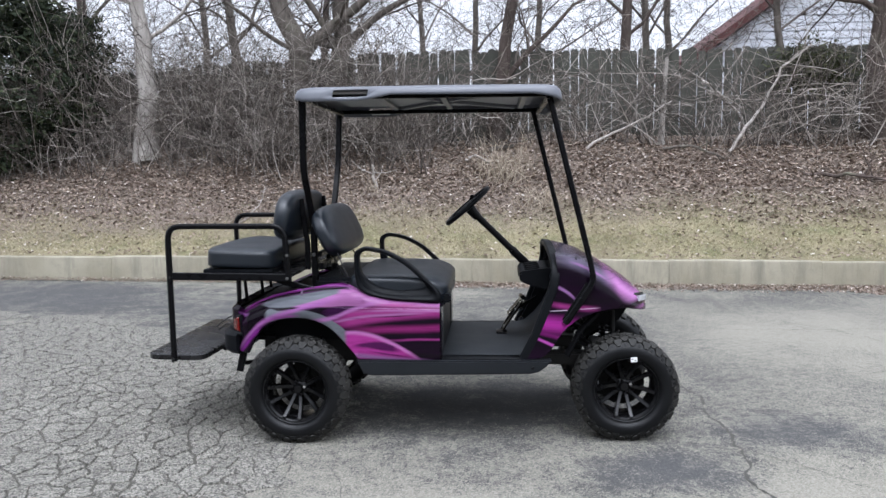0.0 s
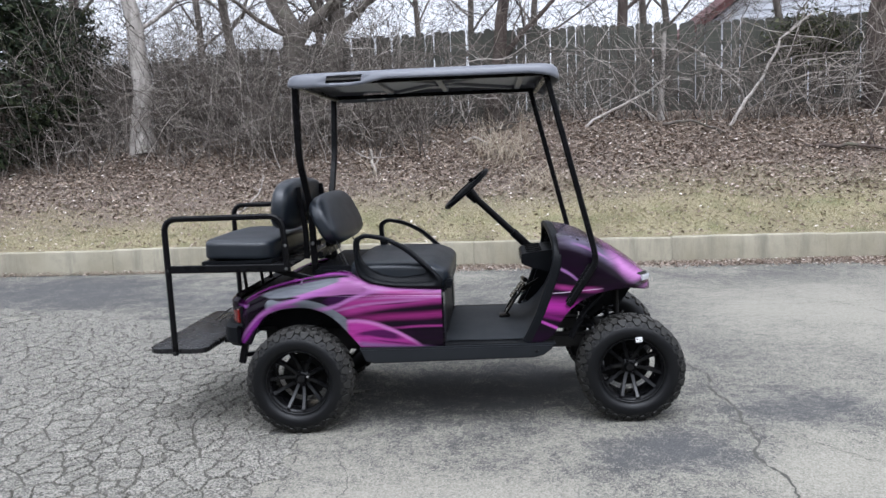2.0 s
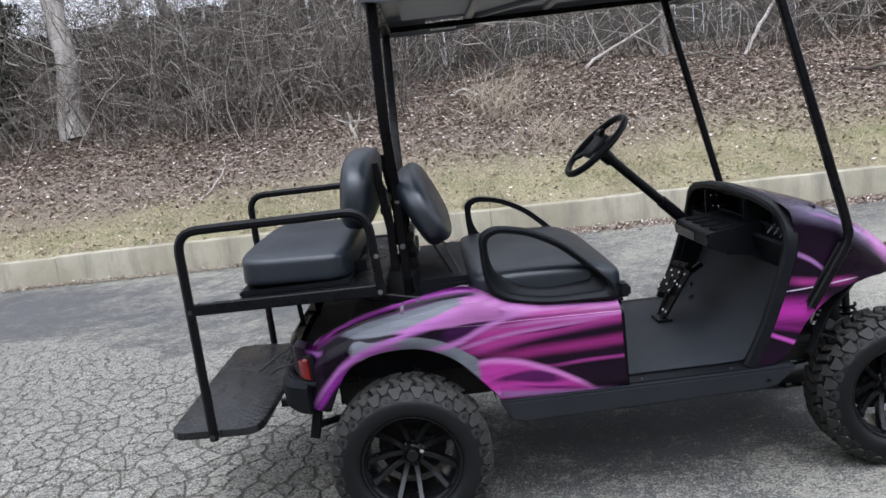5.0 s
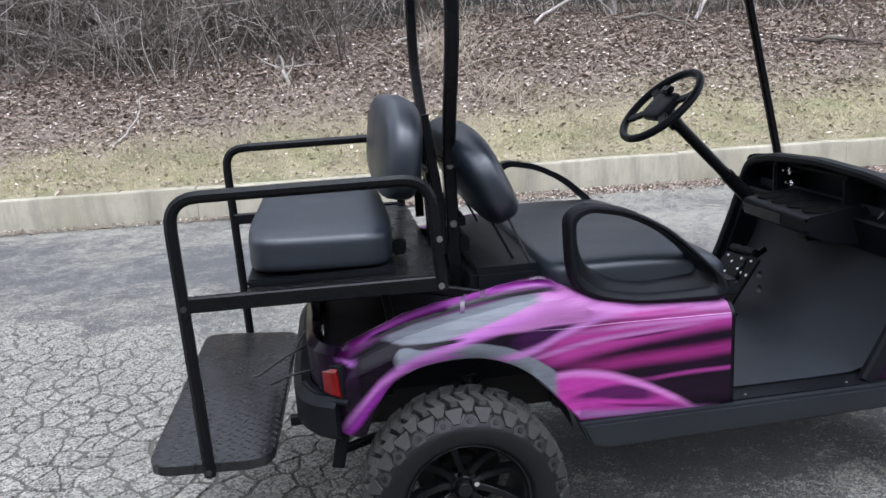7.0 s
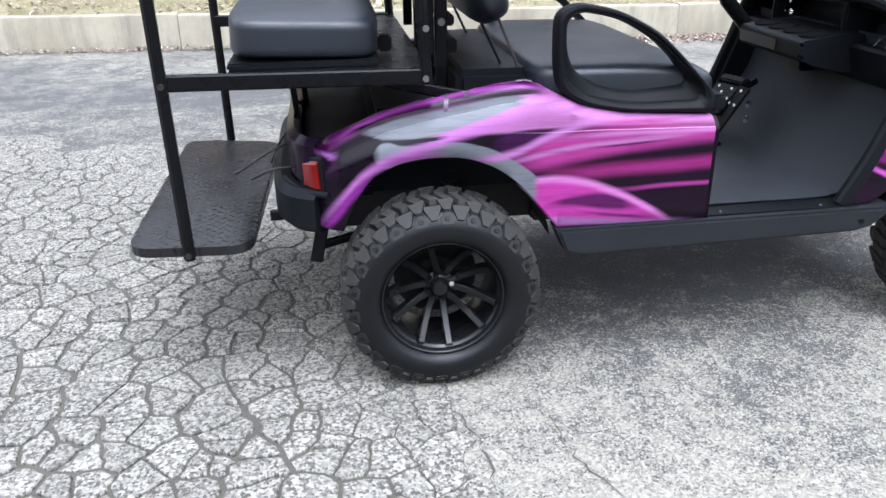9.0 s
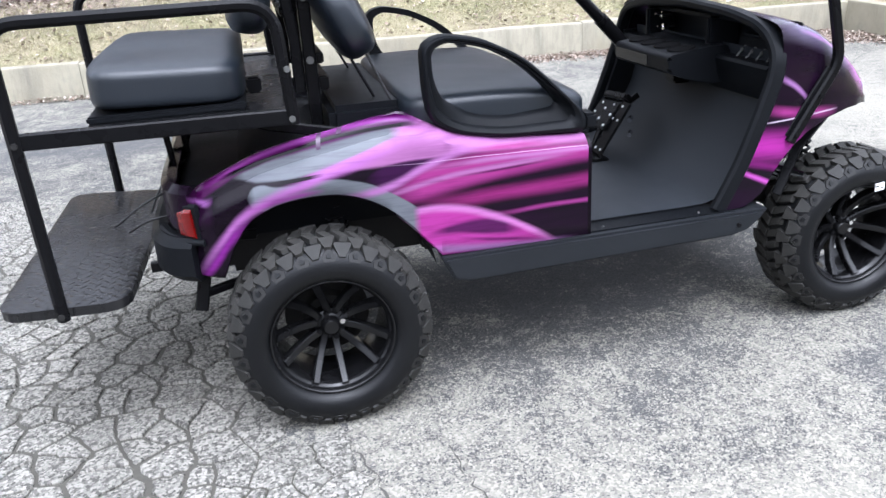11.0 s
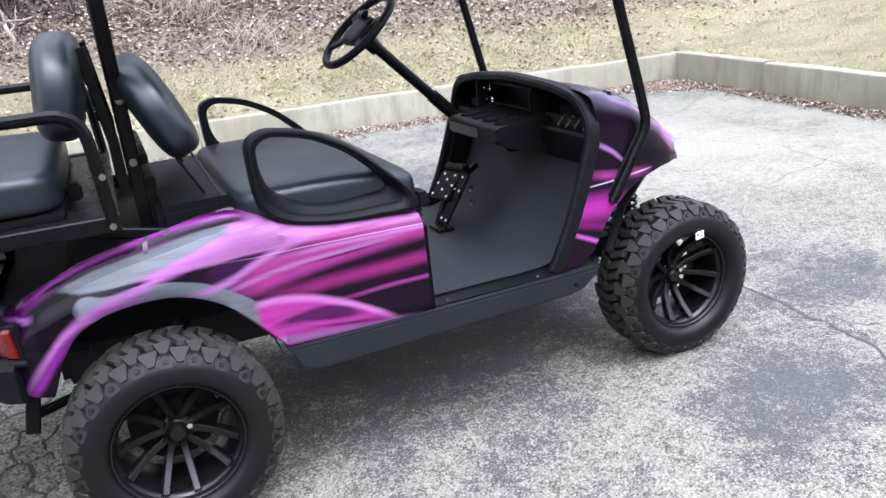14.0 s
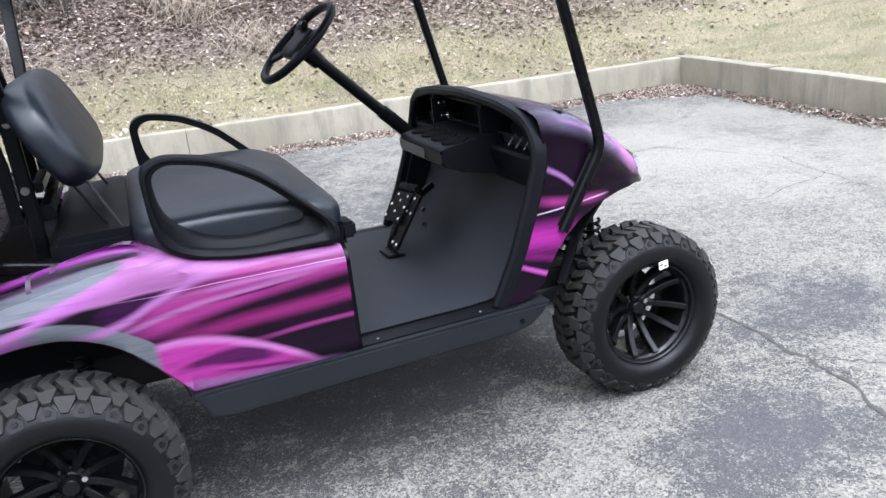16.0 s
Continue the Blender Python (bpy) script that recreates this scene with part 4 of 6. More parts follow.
SHOULDER_DUST = worn("dusty_shoulder_rubber", (0.006, 0.006, 0.0058), (0.034, 0.033, 0.030), 0.6, 26, 140, 0.45, spec=0.2)
MAT = worn("ribbed_floor_mat", (0.011, 0.0127, 0.015), (0.021, 0.0237, 0.028), 0.52, 3, 300, 0.3, spec=0.2)
ROCKER = worn("dark_grey_rocker_plastic", (0.0062, 0.0072, 0.0088), (0.0125, 0.0142, 0.017), 0.5, 5, 400, 0.2, spec=0.22)
ROOF_TOP = worn("charcoal_roof_plastic", (0.075, 0.080, 0.094), (0.115, 0.12, 0.138), 0.4, 3, 260, 0.15)
ROOF_UNDER = worn("grey_roof_liner", (0.24, 0.245, 0.25), (0.36, 0.365, 0.37), 0.75, 5, 200, 0.2)
ZINC = worn("zinc_bolt", (0.07, 0.07, 0.068), (0.17, 0.17, 0.165), 0.5, 60, 300, 0.2, metal=0.85)
CHROME = worn("bright_chrome", (0.6, 0.6, 0.62), (0.8, 0.8, 0.82), 0.16, 8, 100, 0.02, metal=1.0)
RED_LENS = worn("red_lamp_lens", (0.05, 0.001, 0.001), (0.17, 0.004, 0.003), 0.2, 30, 200, 0.05, spec=0.35, coat=0.2)
FILM = worn("loose_clear_film", (0.04, 0.012, 0.042), (0.10, 0.07, 0.105), 0.2, 90, 300, 0.1, spec=0.35)
CLEAR_LENS = worn("clear_lamp_lens", (0.30, 0.31, 0.33), (0.46, 0.47, 0.49), 0.12, 20, 100, 0.02, coat=0.7)
PAPER = worn("white_paper_label", (0.7, 0.7, 0.68), (0.82, 0.82, 0.8), 0.7, 20, 200, 0.05)
PRINT = worn("black_print", (0.02, 0.02, 0.02), (0.04, 0.04, 0.04), 0.7, 20, 200, 0.0)
CUP_SHADE = worn("cup_shade_black", (0.001, 0.001, 0.0012), (0.003, 0.003, 0.0034), 0.7, 20, 200, 0.0, spec=0.05)
WIRE = worn("black_cable", (0.008, 0.008, 0.008), (0.02, 0.02, 0.02), 0.5, 20, 200, 0.0)


def wrap_mat():
    """Airbrushed vinyl wrap: streaks of pink, magenta and silver on black, each along its own line; crease and ridge
    highlights are painted in too.
    """
    k = Mat("purple_airbrushed_wrap")
    v = k.coords()
    x, _, z = k.xyz(v)
    wob = k.noise(k.scaled(v, (1.2, 0.3, 6.0), (0, radians(8), 0)), 2.2, 3, 0.5)
    grain = k.noise(k.scaled(v, (2.0, 0.3, 26.0), (0, radians(-9), 0)), 3.4, 4, 0.6)
    zz = k.math("ADD", z, k.math("MULTIPLY_ADD", wob, 0.014, -0.007))
    u = k.math("MULTIPLY_ADD", x, 1 / 2.4, 0.4 / 2.4)

    def line(points):
        c = k.n.new("ShaderNodeFloatCurve")
        cv = c.mapping.curves[0]
        pts = [((px + 0.4) / 2.4, pz) for px, pz in points]
        while len(cv.points) < len(pts):
            cv.points.new(0.5, 0.5)
        for p, (a, b) in zip(cv.points, pts):
            p.location = (a, b)
        c.mapping.update()
        k.l.new(u, c.inputs["Value"])
        return c.outputs[0]

    def rounded(m):
        return k.math("MULTIPLY", k.math("MULTIPLY", m, m), k.math("MULTIPLY_ADD", m, -2.0, 3.0), clamp=True)

    def ends(m, x0, x1, soft):
        left = k.math("DIVIDE", k.math("SUBTRACT", x, x0), soft, clamp=True)
        right = k.math("DIVIDE", k.math("SUBTRACT", x1, x), soft, clamp=True)
        return k.math("MULTIPLY", m, k.math("MULTIPLY", left, right))

    def streak(c, pts, w, x0, x1, soft, tone, hard=0.0):
        """A brushed line of half width w about a curve; hard 0 fades from its middle, 1 has a cut edge."""
        d = k.math("ABSOLUTE", k.math("SUBTRACT", zz, line(pts)))
        reach = w * (1.45 - 0.45 * hard)
        m = k.math("DIVIDE", k.math("SUBTRACT", reach, d), reach * (1.0 - 0.9 * hard), clamp=True)
        return k.mix(ends(rounded(m), x0, x1, soft), c, tone)

    def sheet(c, upper, lower, x0, x1, soft, edge, tone):
        """A flat of colour between two curves, its edges blurred over the width edge."""
        a = k.math("DIVIDE", k.math("SUBTRACT", k.math("ADD", line(upper), edge / 2), zz), edge, clamp=True)
        b = k.math("DIVIDE", k.math("SUBTRACT", zz, k.math("SUBTRACT", line(lower), edge / 2)), edge, clamp=True)
        return k.mix(ends(k.math("MULTIPLY", rounded(a), rounded(b)), x0, x1, soft), c, tone)

    pink, magenta, silver, purple, lilac, dark = (0.24, 0.092, 0.222), (0.205, 0.025, 0.135), (0.103, 0.110, 0.124), (0.016, 0.002, 0.018), (0.225, 0.105, 0.25), (0.0035, 0.0018, 0.0042)
    c = k.mix(k.ramp(wob, [(0.45, 0.0), (0.75, 0.4)]), (0.0055, 0.003, 0.0065), purple)
    # sheets above the crease: silver, then pink towards the seat
    c = sheet(c, [(-0.06, 0.735), (0.06, 0.765), (0.16, 0.805), (0.25, 0.85), (0.35, 0.82), (0.76, 0.76)], [(-0.06, 0.718), (0.043, 0.728), (0.161, 0.728), (0.263, 0.732), (0.368, 0.736), (0.76, 0.728)], -0.07, 1.0, 0.08, 0.014, pink)
    c = sheet(c, [(-0.24, 0.733), (-0.174, 0.762), (-0.055, 0.793), (0.013, 0.806), (0.091, 0.815), (0.23, 0.824)], [(-0.24, 0.724), (-0.174, 0.7235), (-0.092, 0.7245), (-0.02, 0.737), (0.08, 0.765), (0.185, 0.797), (0.23, 0.81)], -0.238, 0.22, 0.035, 0.008, silver)
    c = streak(c, [(0.36, 0.748), (0.5, 0.741), (0.74, 0.735)], 0.007, 0.38, 0.66, 0.1, magenta)
    # magenta fan across the flank, with a dark wedge that opens towards the front
    c = sheet(c, [(0.18, 0.668), (0.285, 0.712), (0.37, 0.727), (0.76, 0.722)], [(0.18, 0.615), (0.355, 0.642), (0.515, 0.664), (0.76, 0.682)], 0.14, 1.0, 0.12, 0.036, magenta)
    c = streak(c, [(0.12, 0.640), (0.191, 0.653), (0.282, 0.671), (0.399, 0.686), (0.518, 0.693), (0.70, 0.700)], 0.009, 0.10, 0.72, 0.14, pink)
    c = streak(c, [(0.25, 0.700), (0.40, 0.712), (0.6, 0.712), (0.76, 0.710)], 0.008, 0.26, 1.0, 0.16, pink)
    c = streak(c, [(0.34, 0.674), (0.5, 0.684), (0.7, 0.690)], 0.004, 0.34, 0.66, 0.12, (0.05, 0.006, 0.04))
    c = sheet(c, [(0.10, 0.694), (0.16, 0.724), (0.34, 0.730)], [(0.10, 0.680), (0.172, 0.683), (0.259, 0.712), (0.34, 0.728)], 0.10, 0.34, 0.05, 0.010, (0.022, 0.005, 0.027))
    c = streak(c, [(0.22, 0.628), (0.346, 0.606), (0.465, 0.610), (0.707, 0.618)], 0.022, 0.22, 1.0, 0.2, (0.16, 0.015, 0.095))
    c = streak(c, [(0.40, 0.560), (0.483, 0.552), (0.583, 0.556), (0.76, 0.557)], 0.008, 0.42, 1.0, 0.16, (0.18, 0.026, 0.13))
    # the lower front of the flank
    c = sheet(c, [(0.15, 0.606), (0.20, 0.594), (0.308, 0.590), (0.459, 0.549), (0.575, 0.487), (0.66, 0.43)], [(0.14, 0.60), (0.22, 0.54), (0.305, 0.43), (0.76, 0.42)], 0.15, 0.68, 0.04, 0.010, (0.25, 0.027, 0.175))
    c = sheet(c, [(0.25, 0.512), (0.337, 0.536), (0.457, 0.541), (0.54, 0.499)], [(0.25, 0.505), (0.337, 0.512), (0.451, 0.494), (0.54, 0.488)], 0.255, 0.56, 0.07, 0.016, (0.05, 0.007, 0.048))
    c = streak(c, [(0.25, 0.477), (0.32, 0.466), (0.446, 0.453), (0.68, 0.438)], 0.015, 0.24, 0.72, 0.08, lilac)
    c = streak(c, [(0.34, 0.50), (0.42, 0.482), (0.52, 0.468), (0.60, 0.455)], 0.006, 0.34, 0.62, 0.1, (0.09, 0.010, 0.075))
    c = streak(c, [(0.13, 0.622), (0.181, 0.594), (0.308, 0.590), (0.459, 0.549), (0.575, 0.487), (0.65, 0.437)], 0.013, 0.14, 0.68, 0.10, (0.34, 0.115, 0.30))
    # the tail end: black, then a second silver tongue over the arch
    c = sheet(c, [(-0.40, 0.745), (-0.26, 0.735), (-0.172, 0.722)], [(-0.40, 0.44), (-0.301, 0.53), (-0.239, 0.60), (-0.17, 0.66)], -0.305, -0.175, 0.012, 0.008, dark)
    c = sheet(c, [(-0.20, 0.697), (-0.17, 0.716), (-0.126, 0.709), (-0.066, 0.712), (0.001, 0.712), (0.067, 0.701), (0.123, 0.681), (0.2, 0.635), (0.25, 0.595)], [(-0.20, 0.672), (-0.178, 0.652), (-0.10, 0.65), (0.03, 0.655), (0.09, 0.638), (0.152, 0.605), (0.22, 0.545)], -0.206, 0.25, 0.022, 0.006, silver)
    c = streak(c, [(-0.36, 0.475), (-0.335, 0.515), (-0.283, 0.577), (-0.216, 0.642), (-0.141, 0.677), (-0.068, 0.700), (-0.007, 0.723), (0.083, 0.745), (0.185, 0.776), (0.25, 0.80)], 0.019, -0.40, 0.24, 0.14, (0.25, 0.09, 0.26))
    c = streak(c, [(-0.36, 0.455), (-0.30, 0.53), (-0.25, 0.59), (-0.21, 0.622)], 0.020, -0.40, -0.19, 0.06, (0.13, 0.014, 0.15))
    c = streak(c, [(-0.20, 0.652), (-0.14, 0.668), (-0.05, 0.680)], 0.009, -0.22, 0.0, 0.06, (0.24, 0.06, 0.25))
    c = streak(c, [(0.01, 0.655), (0.083, 0.656), (0.172, 0.672), (0.259, 0.708), (0.353, 0.739), (0.42, 0.757)], 0.013, 0.02, 0.44, 0.10, (0.27, 0.105, 0.27))
    c = streak(c, [(-0.15, 0.7165), (-0.092, 0.7195), (-0.02, 0.725)], 0.0048, -0.15, 0.0, 0.04, dark, 0.7)
    # hairline highlight painted along the crease of the flank
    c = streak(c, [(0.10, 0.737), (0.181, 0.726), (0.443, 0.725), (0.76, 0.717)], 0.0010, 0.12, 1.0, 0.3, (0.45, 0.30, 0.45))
    c = streak(c, [(-0.262, 0.538), (-0.246, 0.566), (-0.205, 0.618), (-0.133, 0.653), (-0.045, 0.664), (0.03, 0.660), (0.09, 0.643), (0.152, 0.610), (0.22, 0.546)], 0.0065, -0.26, 0.21, 0.03, dark, 0.5)
    # the rolled ridge along the top, its painted-on highlight, and shade painted into the groove under it
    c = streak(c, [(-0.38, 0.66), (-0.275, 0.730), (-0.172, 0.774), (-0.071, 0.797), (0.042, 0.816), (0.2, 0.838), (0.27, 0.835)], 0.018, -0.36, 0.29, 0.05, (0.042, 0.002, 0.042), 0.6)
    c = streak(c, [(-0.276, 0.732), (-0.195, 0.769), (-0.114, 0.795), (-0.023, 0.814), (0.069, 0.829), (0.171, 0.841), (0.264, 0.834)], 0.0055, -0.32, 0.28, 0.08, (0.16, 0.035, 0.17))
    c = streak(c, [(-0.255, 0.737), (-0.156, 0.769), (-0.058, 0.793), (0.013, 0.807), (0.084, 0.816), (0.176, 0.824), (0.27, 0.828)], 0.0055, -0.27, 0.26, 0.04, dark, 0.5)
    c = streak(c, [(-0.36, 0.70), (-0.32, 0.68), (-0.28, 0.71)], 0.008, -0.36, -0.29, 0.03, (0.20, 0.07, 0.23))
    c = streak(c, [(1.3, 1.0), (1.42, 0.98), (1.52, 0.94), (1.62, 0.88), (1.7, 0.83)], 0.04, 1.34, 1.74, 0.1, (0.085, 0.07, 0.11))
    c = streak(c, [(1.3, 0.99), (1.42, 0.972), (1.53, 0.93), (1.62, 0.875)], 0.008, 1.42, 1.66, 0.08, lilac)
    c = streak(c, [(1.55, 0.95), (1.64, 0.89), (1.74, 0.80), (1.84, 0.745)], 0.055, 1.60, 2.0, 0.1, (0.33, 0.13, 0.32))
    c = streak(c, [(1.60, 0.695), (1.75, 0.715), (1.90, 0.735)], 0.026, 1.58, 2.0, 0.08, dark)
    c = streak(c, [(1.36, 0.842), (1.41, 0.815), (1.46, 0.772)], 0.011, 1.33, 1.50, 0.06, lilac)
    c = streak(c, [(1.36, 0.742), (1.45, 0.728), (1.55, 0.72)], 0.016, 1.3, 1.6, 0.08, magenta)
    # thin pale highlight painted on the cowl's side crease
    c = streak(c, [(1.34, 0.712), (1.55, 0.722)], 0.0025, 1.3, 1.6, 0.05, (0.5, 0.4, 0.5))
    c = streak(c, [(1.25, 0.645), (1.45, 0.63)], 0.048, 1.2, 1.5, 0.08, (0.26, 0.02, 0.20))
    c = streak(c, [(1.25, 0.60), (1.45, 0.55)], 0.014, 1.2, 1.5, 0.08, (0.10, 0.008, 0.08))
    c = streak(c, [(1.25, 0.568), (1.38, 0.508)], 0.010, 1.2, 1.5, 0.08, (0.34, 0.06, 0.30))
    edge = k.math("MULTIPLY", k.math("GREATER_THAN", x, 0.744), k.math("LESS_THAN", x, 0.80))
    c = k.mix(edge, c, dark)
    c = k.mix(k.ramp(grain, [(0.48, 0.0), (0.74, 0.5)]), c, (0.42, 0.30, 0.42), "MULTIPLY")
    return k.done(c, 0.2, 0, 0.10, 0.03)


WRAP = wrap_mat()


def mirrored(pts):
    return [(p[0], 2 * YC - p[1], p[2]) for p in pts]


# ---- the cart ----
cart = thing("golf_cart", "lifted golf cart in glossy purple and black airbrushed wrap", "golf cart")


def lug_mesh(name, outline, half, top, taper=0.82, material=TREAD):
    """A tread block: outline in (along, across), sunk a little into the tyre's crown."""
    bm = bmesh.new()
    lo = [bm.verts.new((a, b, -half)) for a, b in outline]
    hi = [bm.verts.new((a * taper, b * taper, top)) for a, b in outline]
    bm.faces.new(hi)
    for i in range(len(lo)):
        j = (i + 1) % len(lo)
        bm.faces.new((lo[i], lo[j], hi[j], hi[i]))
    me = bpy.data.meshes.new(name)
    bmesh.ops.recalc_face_normals(bm, faces=bm.faces)
    bm.to_mesh(me)
    bm.free()
    me.materials.append(material)
    return me


R, AXLE = 0.285, 0.278
TYRE = [(0.168, 0.040), (0.172, 0.020), (0.179, 0.005), (0.192, -0.006), (0.212, -0.010), (0.234, -0.006), (0.250, 0.004), (0.262, 0.018), (0.2685, 0.036), (0.271, 0.07), (0.272, 0.105), (0.271, 0.14), (0.2685, 0.174), (0.262, 0.190), (0.250, 0.203), (0.234, 0.210), (0.206, 0.210), (0.180, 0.2), (0.168, 0.188)]
CHEVRON = lug_mesh("tread_lug", [(-0.025, -0.025), (0.003, -0.025), (0.025, 0.025), (-0.003, 0.025)], 0.01, 0.013, 0.9)
CHEVRON_B = lug_mesh("tread_lug", [(-0.025, 0.025), (0.003, 0.025), (0.025, -0.025), (-0.003, -0.025)], 0.01, 0.013, 0.9)
SHOULDER = lug_mesh("tread_lug", [(-0.010, -0.026), (0.010, -0.026), (0.028, 0.012), (0.028, 0.024), (-0.028, 0.024), (-0.028, 0.012)], 0.012, 0.010, 0.80, SHOULDER_DUST)
SHOULDER_B = lug_mesh("tread_lug", [(-0.018, -0.018), (0.018, -0.018), (0.024, 0.002), (0.006, 0.020), (-0.006, 0.020), (-0.024, 0.002)], 0.010, 0.007, 0.84, SIDEWALL_LUG)
NUB = lug_mesh("tread_lug", [(-0.007, -0.008), (0.007, -0.008), (0.009, 0.003), (0.0, 0.010), (-0.009, 0.003)], 0.006, 0.005, 0.8, RUBBER)
WEDGE = lug_mesh("tread_lug", [(-0.009, -0.022), (0.009, -0.022), (0.025, 0.024), (-0.025, 0.024)], 0.012, 0.011, 0.92)
WEDGE_B = lug_mesh("tread_lug", [(-0.025, -0.024), (0.025, -0.024), (0.014, 0.024), (-0.014, 0.024)], 0.012, 0.010, 0.92)


def wheel(x, y, flip, turn, label=False):
    """Tyre with lugs and a deep black rim; y is the outer face, flip turns it to the far side."""
    m = Matrix.Translation((x, y, AXLE)) @ (Matrix.Rotation(math.pi, 4, "Z") if flip else Matrix()) @ Matrix.Rotation(turn, 4, "Y")
    bm = bmesh.new()
    lathe(bm, TYRE, Matrix(), 64)
    tyre = part("tyre", bm, RUBBER, cart, "chunky black off-road tyre", smooth="all")
    tyre.matrix_world = m
    n = 22
    for i in range(n):
        a = 2 * math.pi * i / n
        for me, off, wide, tilt, rad in ((CHEVRON, 0.0, 0.133, 0, 0.2715), (CHEVRON_B, 0.0, 0.080, 0, 0.2715), (CHEVRON, 0.5, 0.133, 0, 0.2715), (CHEVRON_B, 0.5, 0.080, 0, 0.2715), (SHOULDER, 0.0, 0.018, 0.85, 0.2585),
                                         (SHOULDER_B, 0.5, 0.0075, 1.08, 0.2465), (NUB, 0.5, 0.0035, 1.08, 0.2505), (WEDGE, 0.5, 0.037, 0.34, 0.2675), (WEDGE_B, 0.0, 0.177, -0.42, 0.2670)):
            t = a + 2 * math.pi * off / n
            lug = new("tread_lug", me)
            lug.parent = tyre
            lug.matrix_local = Matrix.Rotation(-t, 4, "Y") @ Matrix.Translation((0, wide, rad)) @ Matrix.Rotation(tilt, 4, "X")
    bm = bmesh.new()
    lathe(bm, [(0.170, 0.034), (0.175, 0.018), (0.172, 0.013), (0.167, 0.018), (0.164, 0.030), (0.163, 0.034), (0.158, 0.036), (0.155, 0.056), (0.151, 0.10), (0.149, 0.16), (0.153, 0.2)], Matrix(), 56)
    rim = part("wheel_rim", bm, GLOSS_BLACK, cart, "gloss black alloy rim with twin spokes", smooth="all")
    rim.matrix_world = m
    for i in range(5):
        for s in (-1, 1):
            bm = bmesh.new()
            ac = 2 * math.pi * i / 5
            a1 = ac + s * 0.27
            root = Vector((math.cos(ac) * 0.030 - s * math.sin(ac) * 0.013, 0, math.sin(ac) * 0.030 + s * math.cos(ac) * 0.013))
            tip = Vector((math.cos(a1) * 0.161, 0, math.sin(a1) * 0.161))
            pts = [root.lerp(tip, q) + Vector((0, d, 0)) for q, d in ((0.0, 0.120), (0.35, 0.106), (0.7, 0.078), (1.0, 0.040))]
            sweep(bm, pts, rect(0.021, 0.030, 0.003), up=(0, 1, 0))
            part("spoke", bm, GLOSS_BLACK, rim, smooth=True)
    bm = bmesh.new()
    lathe(bm, [(0.0, 0.082), (0.02, 0.082), (0.026, 0.088), (0.030, 0.102), (0.046, 0.110), (0.05, 0.14)], Matrix(), 24)
    part("hub_cap", bm, GLOSS_BLACK, rim, smooth=True)
    for i in range(4):
        bm = bmesh.new()
        a = math.pi / 4 + i * math.pi / 2
        rod(bm, (math.cos(a) * 0.036, 0.114, math.sin(a) * 0.036), (math.cos(a) * 0.036, 0.090, math.sin(a) * 0.036), 0.008, 6)
        part("lug_nut", bm, CHROME if i == 0 else STEEL, rim)
    bm = bmesh.new()
    lathe(bm, [(0.0, 0.15), (0.07, 0.15), (0.076, 0.16), (0.076, 0.21), (0.0, 0.21)], Matrix(), 32)
    part("brake_drum", bm, CHASSIS, rim, "rust-dusted brake drum", smooth=True)
    bm = bmesh.new()
    lathe(bm, [(0.0, 0.186), (0.118, 0.186), (0.124, 0.190), (0.124, 0.194), (0.0, 0.194)], Matrix(), 32)
    part("backing_plate", bm, CHASSIS, rim, smooth=True)
    return tyre


NEAR, FAR = -0.125, 2 * YC + 0.125
rear_tyre = wheel(-0.030, NEAR, False, radians(27))
front_tyre = wheel(1.738, NEAR + 0.112, False, radians(22))
wheel(-0.030, FAR, True, 0.3)
wheel(1.738, FAR - 0.112, True, 0.7)
bm = bmesh.new()
box(bm, -0.017, 0.017, -0.0015, 0.0015, -0.013, 0.013, 0.0)
sticker = part("size_label", bm, PAPER, front_tyre, "white paper size label")
sticker.matrix_world = Matrix.Translation((1.770, NEAR + 0.112 - 0.0100, 0.452)) @ Matrix.Rotation(radians(3), 4, "X") @ Matrix.Rotation(radians(-8), 4, "Y")
for i, (a, b, w) in enumerate(((-0.009, 0.004, 0.010), (0.006, -0.004, 0.008))):
    bm = bmesh.new()
    box(bm, a - w / 2, a + w / 2, -0.003, -0.0016, b - 0.0025, b + 0.0025)
    bar = part("print_bar", bm, PRINT, front_tyre)
    bar.matrix_world = sticker.matrix_world


# -- rear body --
ARCH = [(-0.40, 0.482), (-0.292, 0.474), (-0.284, 0.490), (-0.262, 0.540), (-0.246, 0.568), (-0.205, 0.620), (-0.133, 0.655), (-0.045, 0.666), (0.03, 0.662), (0.09, 0.645), (0.152, 0.612), (0.22, 0.548), (0.305, 0.447), (0.76, 0.440)]
CREST = [(-0.40, 0.655), (-0.375, 0.672), (-0.345, 0.700), (-0.315, 0.722), (-0.275, 0.740), (-0.172, 0.784), (-0.071, 0.808), (0.042, 0.826), (0.137, 0.845), (0.21, 0.853), (0.25, 0.845), (0.29, 0.822), (0.36, 0.79), (0.48, 0.762), (0.76, 0.742)]


def lerp_line(line, x):
    return float(np.interp(x, [p[0] for p in line], [p[1] for p in line]))


